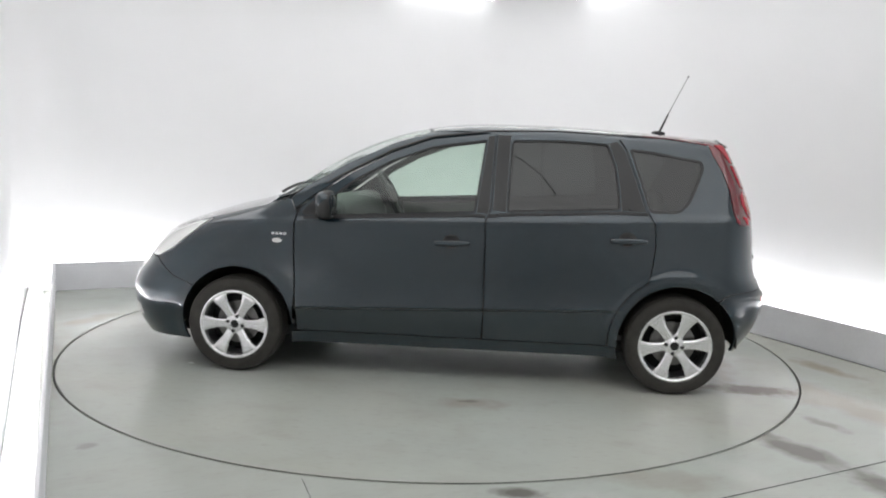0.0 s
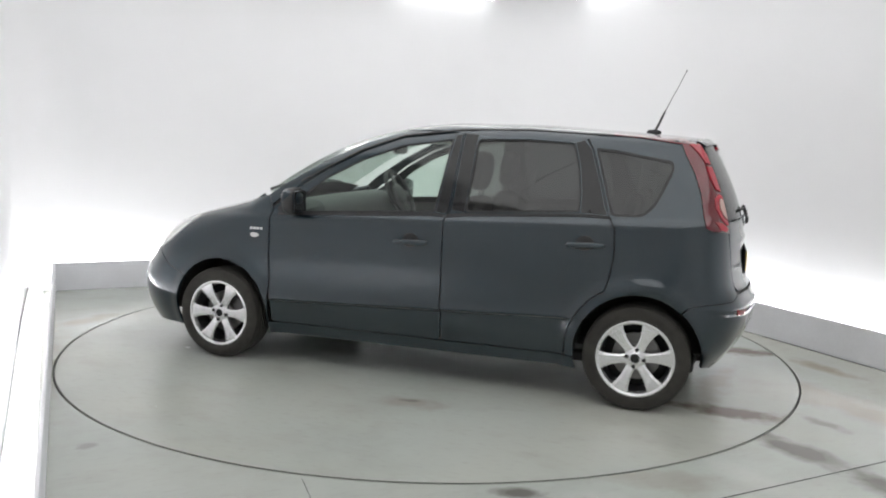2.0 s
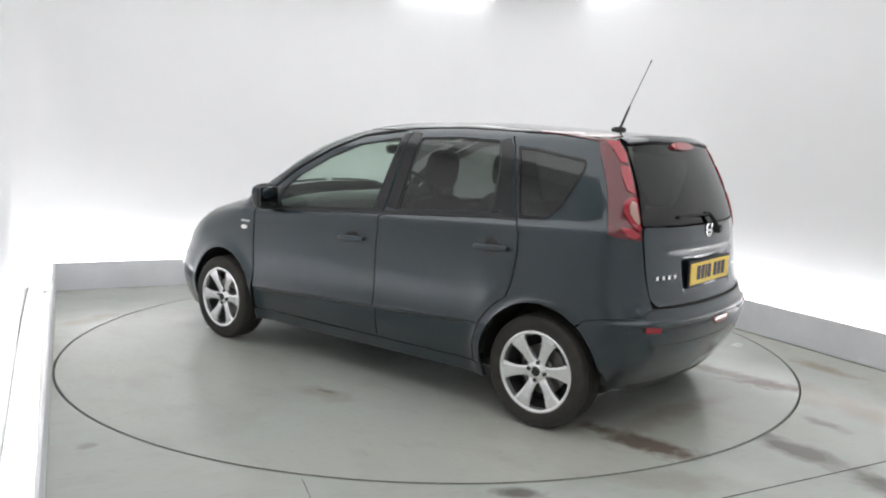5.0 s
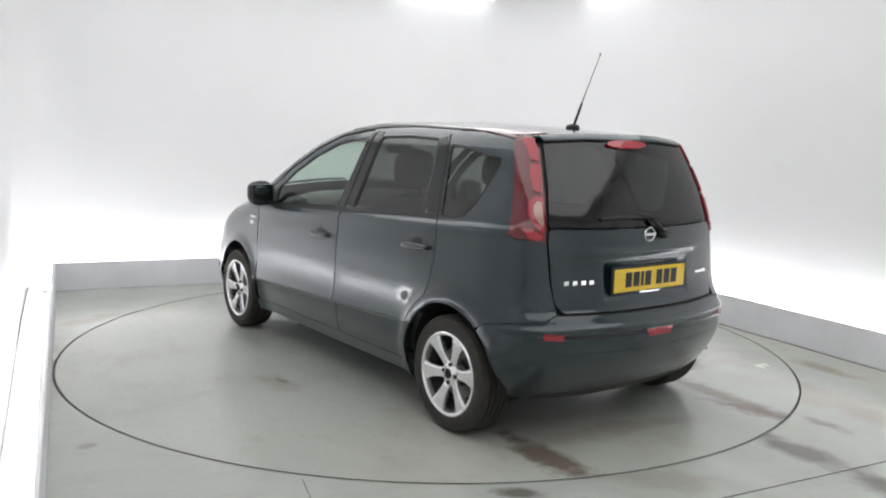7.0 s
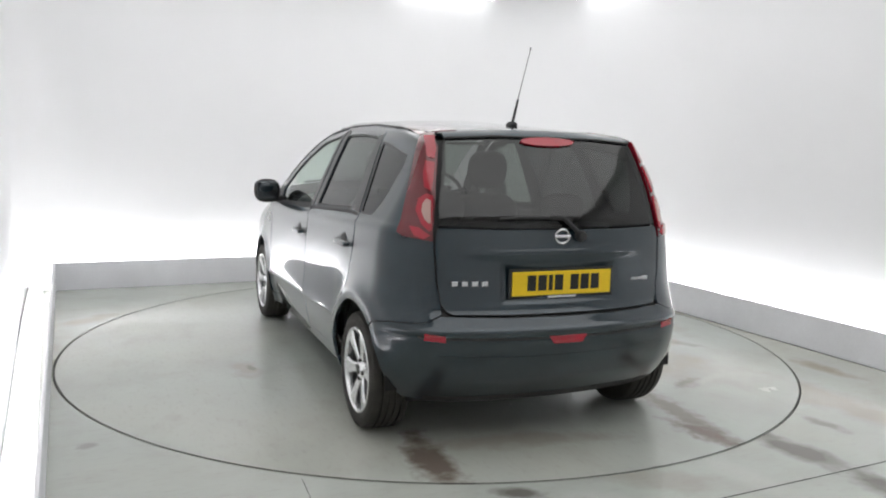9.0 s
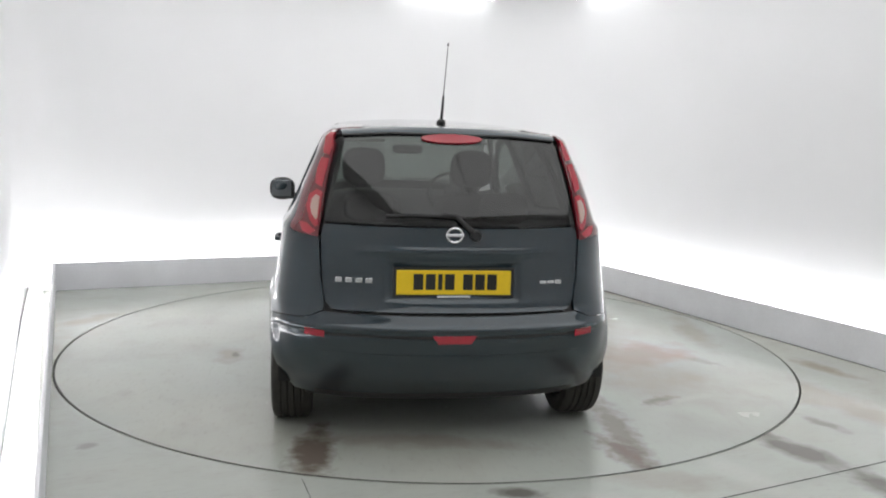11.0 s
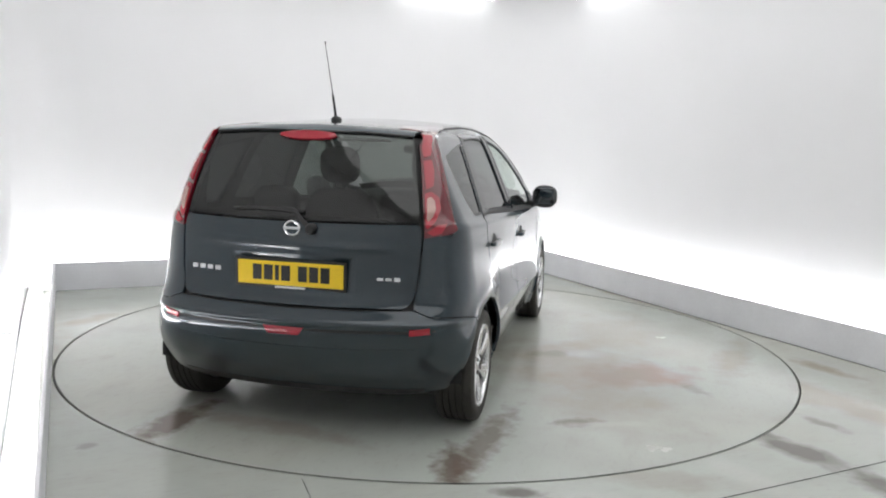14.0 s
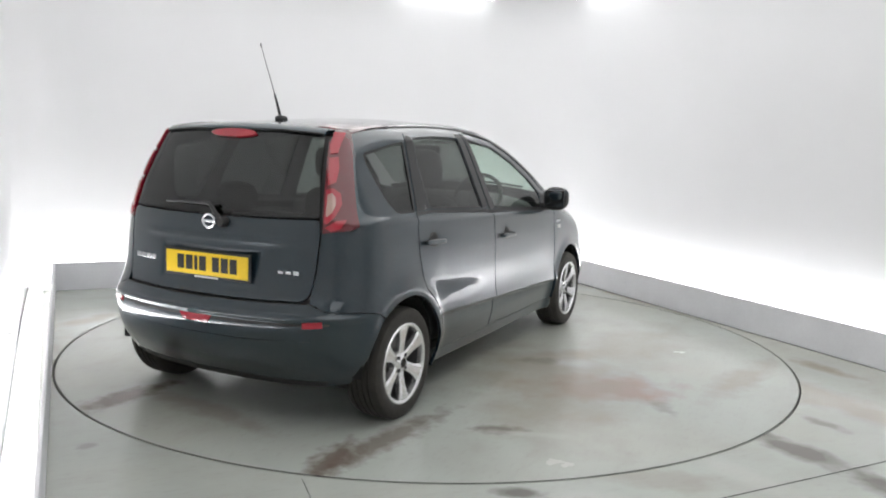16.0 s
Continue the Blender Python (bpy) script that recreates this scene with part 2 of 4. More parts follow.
def build_room():
    l, r, b, f = LEFT - GAP, RIGHT + GAP, BACK + GAP, FRONT_WALL
    # floor with a round hole for the turntable
    bm = bmesh.new()
    n = 128
    inner = [bm.verts.new(((TABLE_R + 0.009) * math.cos(2 * math.pi * i / n), (TABLE_R + 0.009) * math.sin(2 * math.pi * i / n), 0)) for i in range(n)]
    mid = []
    cx, cy = (l + r) / 2, (b + f) / 2
    for i in range(n):
        t = 2 * math.pi * i / n
        dx, dy = math.cos(t), math.sin(t)
        k = min(((r if dx > 0 else l) / dx) if abs(dx) > 1e-9 else 1e9, ((b if dy > 0 else f) / dy) if abs(dy) > 1e-9 else 1e9)
        mid.append(bm.verts.new((dx * k, dy * k, 0)))
    for i in range(n):
        j = (i + 1) % n
        bm.faces.new((inner[i], mid[i], mid[j], inner[j]))
    low = [bm.verts.new((v.co.x, v.co.y, -0.06)) for v in inner]
    for i in range(n):
        j = (i + 1) % n
        bm.faces.new((inner[j], low[j], low[i], inner[i]))
    bm.faces.ensure_lookup_table()
    for x, y in ((l, b), (r, b), (r, f), (l, f)):
        a = math.atan2(y, x) % (2 * math.pi)
        k = int(a / (2 * math.pi) * n)
        c = bm.verts.new((x, y, 0))
        bm.faces.new((mid[k], c, mid[(k + 1) % n]))
    placed(tagged(part("floor", bm, FLOOR), "grey painted concrete studio floor, scuffed and stained", "floor", kind="structure"))
    bm = boxes(cx, cy, -0.12, r - l + 0.6, b - f + 0.6, 0.1)
    placed(tagged(part("floor_slab", bm, UNDER), "dark pit floor under the turntable", "floor", kind="structure"))
    # walls with a rounded corner where back and sides meet
    t = 0.12

    def wall(name, x0, y0, x1, y1, label):
        bm = boxes((x0 + x1) / 2, (y0 + y1) / 2, ROOM_HIGH / 2 + 0.15, abs(x1 - x0), abs(y1 - y0), ROOM_HIGH + 0.3 + 0.3)
        return placed(tagged(part(name, bm, WALL), label, "wall", kind="structure"))

    wall("wall_back", l - t, b, r + t, b + t, "plain white studio wall lit from below")
    wall("wall_left", l - t, f, l, b, "plain white studio wall lit from below")
    wall("wall_right", r, f, r + t, b, "plain white studio wall lit from below")
    wall("wall_front", l - t, f - t, r + t, f, "plain white studio wall")
    for name, x, y, sx, rad in (("wall_cove_left", l, b, 1, 0.45), ("wall_cove_right", r, b, -1, 0.85)):
        bm = bmesh.new()
        ring = []
        for k in range(25):
            a = math.pi / 2 * k / 24
            ring.append((x + sx * (rad - rad * math.cos(a)), y - rad + rad * math.sin(a)))
        lo = [bm.verts.new((px, py, 0.0)) for px, py in ring]
        hi = [bm.verts.new((px, py, ROOM_HIGH)) for px, py in ring]
        c0, c1 = bm.verts.new((x - sx * 0.01, y + 0.01, 0)), bm.verts.new((x - sx * 0.01, y + 0.01, ROOM_HIGH))
        for k in range(24):
            bm.faces.new((lo[k], lo[k + 1], hi[k + 1], hi[k]))
        bm.faces.new((*lo, c0))
        bm.faces.new((*hi[::-1], c1))
        bmesh.ops.recalc_face_normals(bm, faces=bm.faces)
        placed(tagged(part(name, bm, WALL, smooth=True), "rounded white corner between two studio walls", "wall", kind="structure"))
    bm = boxes(cx, cy, ROOM_HIGH + 0.05, r - l + 0.3, b - f + 0.3, 0.1)
    placed(tagged(part("ceiling", bm, CEIL), "plain white studio ceiling", "ceiling", kind="structure"))


def build_kerbs():
    w = 0.018
    spec = (("kerb_back", (LEFT + RIGHT) / 2, BACK + w / 2, RIGHT - LEFT + 2 * w, w),
            ("kerb_right", RIGHT + w / 2, (BACK + FRONT_WALL) / 2, w, BACK - FRONT_WALL - 0.004),
            )
    for name, x, y, sx, sy in spec:
        bm = boxes(x, y, KERB_HIGH / 2, sx, sy, KERB_HIGH, bevel=0.004)
        placed(tagged(part(name, bm, KERB), "low white board hiding the floor lamps", "kerb", kind="structure"))
    # the left board runs slightly askew
    long = BACK - FRONT
    ob = part("kerb_left", boxes(-w / 2, -long / 2 - 0.001, KERB_HIGH / 2, w, long, KERB_HIGH, bevel=0.004), KERB)
    placed(tagged(ob, "low white board hiding the floor lamps", "kerb", kind="structure"), ROOM @ pose(LEFT + 0.003, BACK, 0, 0, 0, -0.85))
    seam = part("tray_joint", boxes(0, 0, 0.014, 0.010, 3.05, 0.004), INK)
    placed(tagged(seam, "thin dark joint in the white lamp tray", "joint", kind="structure"), ROOM @ pose(LEFT - 0.240, 1.38, 0, 0, 0, -0.7))
    # white trays behind the boards, with an open seam in the left one
    for name, x0, x1, y0, y1 in (("lamp_tray_back", LEFT - GAP, RIGHT + GAP, BACK + 0.03, BACK + GAP),
                                 ("lamp_tray_right", RIGHT + 0.03, RIGHT + GAP, FRONT_WALL, BACK + 0.02),
                                 ("lamp_tray_left", LEFT - 0.235, LEFT - 0.10, FRONT, BACK + 0.02),
                                 ("lamp_tray_outer", LEFT - GAP, LEFT - 0.242, FRONT, BACK + 0.02)):
        placed(tagged(part(name, boxes((x0 + x1) / 2, (y0 + y1) / 2, 0.006, x1 - x0, y1 - y0, 0.012), TROUGH), "white tray behind the kerb", "tray", kind="structure"))


def lamp_tube(length, light=TUBE):
    """A floor batten: a white housing with two end caps and a glowing tube."""
    thing = new("batten_lamp")
    part("housing", boxes(0, 0, 0.055, length, 0.07, 0.11, bevel=0.006), WHITE_METAL, thing)
    bm = lathe([(0.0, -length / 2 + 0.03), (0.035, -length / 2 + 0.03), (0.035, length / 2 - 0.03), (0.0, length / 2 - 0.03)], 20)
    bmesh.ops.rotate(bm, verts=bm.verts, matrix=Matrix.Rotation(math.pi / 2, 3, "Z"))
    bmesh.ops.translate(bm, verts=bm.verts, vec=(0, 0, 0.147))
    part("lamp_tube", bm, light, thing, "glowing white lamp tube", smooth=True)
    for s in (-1, 1):
        part("end_cap", boxes(s * (length / 2 - 0.015), 0, 0.147, 0.03, 0.076, 0.078, bevel=0.008), WHITE_METAL, thing)
    tagged(thing, "white batten lamp with a lit tube by the wall", "lamp", "batten lamps along the walls")
    return thing


def build_lamps():
    length = 1.2
    first = lamp_tube(length)
    spots = []
    off = GAP - 0.11
    n = 4
    for k in range(n):
        a = LEFT + (RIGHT - LEFT) * (k + 0.5) / n
        spots.append(ROOM @ pose(a, BACK + off, 0.012))
    for k in range(6):
        bb = BACK - 0.55 - 1.24 * k
        spots.append(ROOM @ pose(RIGHT + off, bb, 0.012, 0, 0, 90))
        if bb > FRONT + 0.4:
            spots.append(ROOM @ pose(LEFT - 0.28, bb, 0.012, 0, 0, 90))
    # two more on top of the walls near the far corner, tube downwards
    cove = lamp_tube(length, COVE_TUBE)
    cove.matrix_basis = ROOM @ pose(RIGHT - 1.05, BACK + GAP - 0.14, ROOM_HIGH + 0.02, 180)
    copy_thing(cove, ROOM @ pose(RIGHT + GAP - 0.14, BACK - 1.0, ROOM_HIGH + 0.02, 180, 0, 90))
    first.matrix_basis = spots[0]
    for m in spots[1:]:
        copy_thing(first, m)
    # large light panels under the ceiling
    panel = new("ceiling_light_panel")
    part("frame", boxes(0, 0, -0.02, 1.612, 1.612, 0.04, bevel=0.004), WHITE_METAL, panel)
    part("diffuser", boxes(0, 0, -0.045, 1.604, 1.604, 0.01, bevel=0.003), PANEL, panel, "glowing white diffuser")
    tagged(panel, "square white light panel glowing under the ceiling", "lamp", "light panels under the ceiling")
    first_spot = True
    for i in range(3):
        for j in range(5):
            m = ROOM @ pose(LEFT + 0.85 + 1.62 * i, BACK - 0.95 - 1.62 * j, ROOM_HIGH)
            if first_spot:
                panel.matrix_basis, first_spot = m, False
            else:
                copy_thing(panel, m)


def build_turntable():
    table = new("turntable")
    n = 160
    bm = bmesh.new()
    top = [bm.verts.new((TABLE_R * math.cos(2 * math.pi * i / n), TABLE_R * math.sin(2 * math.pi * i / n), 0.0)) for i in range(n)]
    low = [bm.verts.new((v.co.x, v.co.y, -0.05)) for v in top]
    bm.faces.new(top)
    for i in range(n):
        j = (i + 1) % n
        bm.faces.new((top[j], top[i], low[i], low[j]))
    bm.faces.new(low[::-1])
    part("plate", bm, TABLE, table)
    # added dark ring that widens the shaded gap round the plate
    ring = lathe([(TABLE_R - 0.005, -0.02), (TABLE_R - 0.005, 0.0012), (TABLE_R - 0.001, 0.0012), (TABLE_R + 0.001, -0.02)], n, "z")
    part("edge_strip", ring, UNDER, table, "dark ring added to deepen the shade of the turntable's seam")
    tagged(table, "round grey painted turntable flush with the studio floor", "turntable")
    return table


def build_joints_and_gap():
    """Dark joints in the floor paint towards the front, plus a drawn shadow gap."""
    # the third is a dark strip in place of the right kerb's shadow gap
    spec = ((1.0, -2.80, 2.2, 0.004, 0.0), (-1.53, -2.09, 0.24, 0.0022, -96.0), (RIGHT - 0.005, -0.6, 6.4, 0.008, 90.0))
    for x, y, long, wide, turn in spec:
        ob = part("floor_joint", boxes(0, 0, 0.0012, long, wide, 0.0016), INK)
        placed(tagged(ob, "thin dark line: a floor joint, by the right kerb a drawn shadow gap", "joint", kind="structure"), ROOM @ pose(x, y, 0, 0, 0, turn))


build_room()
build_joints_and_gap()
build_kerbs()
build_lamps()
turntable = build_turntable()


# ---- the car: x forward, y to its left, z up; the body is one smooth form, and each panel lies on it ----
def curve(table):
    """A smooth curve through (at, value) pairs."""
    xs, ys = np.array([a for a, _ in table], float), np.array([v for _, v in table], float)
    h = np.diff(xs)
    d = np.diff(ys) / h
    m = np.zeros(len(xs))
    m[0], m[-1] = d[0], d[-1]
    for i in range(1, len(xs) - 1):
        if d[i - 1] * d[i] > 0:
            w1, w2 = 2 * h[i] + h[i - 1], h[i] + 2 * h[i - 1]
            m[i] = (w1 + w2) / (w1 / d[i - 1] + w2 / d[i])

    def at(x):
        x = np.clip(x, xs[0], xs[-1])
        i = np.clip(np.searchsorted(xs, x, side="right") - 1, 0, len(xs) - 2)
        t = (x - xs[i]) / h[i]
        return ((1 + 2 * t) * (1 - t) ** 2 * ys[i] + t * (1 - t) ** 2 * h[i] * m[i]
                + t * t * (3 - 2 * t) * ys[i + 1] + t * t * (t - 1) * h[i] * m[i + 1])
    return at


HALF_WIDTH = curve([(0.10, 0.770), (0.20, 0.800), (0.30, 0.830), (0.40, 0.8495), (0.46, 0.8485), (0.52, 0.8445), (0.58, 0.8425), (0.66, 0.8415), (0.75, 0.8365), (0.85, 0.8275),
                    (0.93, 0.817), (1.00, 0.803), (1.06, 0.783), (1.12, 0.757), (1.20, 0.723), (1.30, 0.680), (1.40, 0.634), (1.48, 0.592), (1.60, 0.525)])
REAR = curve([(0.10, -1.62), (0.20, -1.735), (0.27, -1.80), (0.36, -1.864), (0.46, -1.904), (0.54, -1.918), (0.585, -1.910), (0.63, -1.890), (0.68, -1.862), (0.74, -1.846),
              (0.80, -1.838), (0.90, -1.828), (0.99, -1.818), (1.07, -1.800), (1.16, -1.768), (1.26, -1.725), (1.36, -1.674), (1.46, -1.62), (1.60, -1.53)])
NOSE = curve([(0.10, 2.02), (0.18, 2.10), (0.27, 2.155), (0.38, 2.185), (0.46, 2.19), (0.54, 2.16), (0.62, 2.10), (0.70, 2.06), (0.80, 2.02), (1.0, 1.95), (1.6, 1.9)])
TOP = curve([(-2.0, 1.43), (-1.60, 1.485), (-1.25, 1.512), (-0.95, 1.530), (-0.5, 1.549), (-0.13, 1.549), (0.06, 1.535), (0.30, 1.496), (0.52, 1.429), (0.73, 1.332),
             (0.95, 1.198), (1.08, 1.112), (1.16, 1.062), (1.30, 1.022), (1.56, 0.952), (1.80, 0.868), (2.0, 0.775), (2.2, 0.64)])


def smin(a, b, k):
    h = np.maximum(k - np.abs(a - b), 0) / k
    return np.minimum(a, b) - h * h * k * 0.25


def step_line(x):
    return 0.413 + (0.88 - x) * 0.037


def shoulder_line(x):
    return 0.925 + (0.9 - x) * 0.038


def body(p):
    """Positive inside the body, about metres from its skin."""
    x, y, z = p[:, 0], np.abs(p[:, 1]), p[:, 2]
    w = HALF_WIDTH(z) * (1 - 0.050 * np.abs((x - 0.05) / 1.75) ** 3.6)
    # the sharp step along the doors, rising towards the tail
    zc = step_line(x)
    step = 1 / (1 + np.exp((z - zc) / 0.0035))
    between = 1 / (1 + np.exp(-(x + 0.92) / 0.03)) / (1 + np.exp((x - 0.92) / 0.03))
    w = w - 0.017 * step * between
    # hollow of the doors, flaring out to a lip over the step
    lip = np.exp(-np.clip(z - zc, 0, 1) / 0.075)
    w = w + (0.019 * lip * (1 - step) - 0.007 / (1 + np.exp((z - 0.80) / 0.04))) * between
    # shoulder line under the windows
    zs = shoulder_line(x)
    w = w + 0.005 * np.exp(-((z - zs) / 0.03) ** 2) - 0.013 / (1 + np.exp(-(z - zs - 0.022) / 0.007))
    for hub, much, reach, soft in ((1.3, 0.018, 0.372, 0.016), (-1.3, 0.024, 0.405, 0.017)):
        r = np.hypot(x - hub, z - 0.305)
        w = w + much / (1 + np.exp((r - reach) / soft)) * (z > 0.1)
    # hip over the rear wheel
    w = w + 0.010 * np.exp(-((x + 1.42) / 0.26) ** 2 - ((z - 0.70) / 0.075) ** 2)
    side = (w - y) * 0.97
    # the plate's recess, and the ridge over it
    dip = 1 / (1 + np.exp((y - 0.305) / 0.005)) / (1 + np.exp((np.abs(z - 0.79) - 0.083) / 0.005))
    ridge = np.exp(-((z - 0.925) / 0.018) ** 2) / (1 + np.exp((y - 0.42) / 0.03))
    ledge = np.exp(-((z - 0.584) / 0.013) ** 2)
    tail = x - (REAR(z) + 0.085 * (y / 0.6) ** 2.2 + 0.007 * dip - 0.008 * ridge - 0.011 * ledge)
    nose = (NOSE(z) - 0.14 * (y / 0.6) ** 2.2 - x) * 0.9
    slope = np.clip((TOP(x + 0.01) - TOP(x - 0.01)) / 0.02, -1.2, 1.2)
    top = (TOP(x) - 0.038 * (y / 0.58) ** 2 - z) / np.sqrt(1 + slope * slope)
    f = smin(side, tail, 0.10 + 0.10 / (1 + np.exp((z - 1.14) / 0.05)))
    f = smin(f, nose, 0.20)
    cabin = 1 / (1 + np.exp((x - 1.2) / 0.06))
    f = smin(f, top, 0.03 + 0.07 / (1 + np.exp(-(x + 1.05) / 0.12)) + 0.04 * (1 - cabin))
    return f


def normals_at(p):
    e = 0.002
    g = np.stack([body(p + e * np.eye(3)[i]) - body(p - e * np.eye(3)[i]) for i in range(3)], -1)
    return -g / np.maximum(np.linalg.norm(g, axis=1), 1e-9)[:, None]


FAN_R, FAN_F, FAN_K = -1.25, 1.25, 0.62


def shoot(o, d, off):
    lo, hi = np.zeros(len(o)), np.full(len(o), 1.6)
    for _ in range(34):
        mid = (lo + hi) / 2
        inside = body(o + d * mid[:, None]) > off
        lo, hi = np.where(inside, mid, lo), np.where(inside, hi, mid)
    return o + d * lo[:, None]


def lay(c, mode, off=0.0):
    """Lays chart points on the skin, off metres beneath it. side: (x, z); rear: (y, z); top: (x, y); wrap: along the flank and round both ends."""
    c = np.asarray(c, float)
    a, b = c[:, 0], c[:, 1]
    o, d = np.zeros((len(c), 3)), np.zeros((len(c), 3))
    if mode == "side":
        o[:, 0], o[:, 2], d[:, 1] = a, b, 1
    elif mode == "rear":
        o[:, 0], o[:, 1], o[:, 2], d[:, 0] = -1.0, a, b, -1
    elif mode == "top":
        o[:, 0], o[:, 1], o[:, 2], d[:, 2] = a, b, 0.35, 1
    else:
        o[:, 0], o[:, 2] = np.clip(a, FAN_R, FAN_F), b
        phi = np.where(a < FAN_R, (a - FAN_R) / FAN_K, np.where(a > FAN_F, (a - FAN_F) / FAN_K, 0))
        d[:, 0], d[:, 1] = np.sin(phi), np.cos(phi)
    return shoot(o, d, off)


def wrap_pt(kind, v, z):
    """The wrap chart's point for a place given by x on the flank or by y on the tail or nose."""
    if kind == "x":
        p = lay([(v, z)], "side")[0]
    elif kind == "y":
        p = lay([(v, z)], "rear")[0]
    else:
        p = shoot(np.array([[1.0, v, z]]), np.array([[1.0, 0, 0]]), 0.0)[0]
    if p[0] < FAN_R:
        return (FAN_R - FAN_K * math.atan2(FAN_R - p[0], max(p[1], 1e-6)), z)
    if p[0] > FAN_F:
        return (FAN_F + FAN_K * math.atan2(p[0] - FAN_F, max(p[1], 1e-6)), z)
    return (p[0], z)


def wraps(text):
    """Chart points from "x-1.5,1.45 y0.6,0.99 ..."; n: y on the nose."""
    return [wrap_pt(w[0], *(float(q) for q in w[1:].split(","))) for w in text.split()]


def pts(text):
    return [tuple(float(q) for q in w.split(",")) for w in text.split()]


def arc(cx, cz, r, a0, a1, n=14):
    return [(cx + r * math.cos(radians(a0 + (a1 - a0) * k / n)), cz + r * math.sin(radians(a0 + (a1 - a0) * k / n))) for k in range(n + 1)]


def rounded(poly, r, n=4):
    """The same outline with rounded corners."""
    out = []
    m = len(poly)
    for i in range(m):
        p, a, b = Vector(poly[i]), Vector(poly[i - 1]), Vector(poly[(i + 1) % m])
        da, db = a - p, b - p
        k = min(r, da.length * 0.45, db.length * 0.45)
        if k < 0.002 or da.normalized().dot(db.normalized()) < -0.97:
            out.append(tuple(p))
            continue
        p0, p1 = p + da.normalized() * k, p + db.normalized() * k
        for j in range(n + 1):
            t = j / n
            out.append(tuple((1 - t) ** 2 * p0 + 2 * t * (1 - t) * p + t * t * p1))
    return out


def shrink(poly, d):
    p = np.array(poly)
    area = np.sum(p[:, 0] * np.roll(p[:, 1], -1) - np.roll(p[:, 0], -1) * p[:, 1])
    s = 1 if area > 0 else -1
    e = np.roll(p, -1, 0) - p
    n = np.stack([-e[:, 1], e[:, 0]], -1) * s
    n /= np.maximum(np.linalg.norm(n, axis=1), 1e-9)[:, None]
    m = n + np.roll(n, 1, 0)
    m /= np.maximum(np.linalg.norm(m, axis=1), 0.3)[:, None]
    return [tuple(q) for q in p + m * d]


def dense(poly, step):
    out = []
    for i, a in enumerate(poly):
        b = poly[(i + 1) % len(poly)]
        n = max(1, int(math.ceil(math.dist(a, b) / step)))
        out += [(a[0] + (b[0] - a[0]) * k / n, a[1] + (b[1] - a[1]) * k / n) for k in range(n)]
    return out


def within(q, poly):
    """Which of the points q lie inside the outline."""
    q, p = np.asarray(q, float), np.asarray(poly, float)
    r = np.roll(p, -1, 0)
    hit = np.zeros(len(q), bool)
    for (x0, y0), (x1, y1) in zip(p, r):
        if y0 != y1:
            c = (y0 > q[:, 1]) != (y1 > q[:, 1])
            hit ^= c & (q[:, 0] < (x1 - x0) * (q[:, 1] - y0) / (y1 - y0) + x0)
    return hit


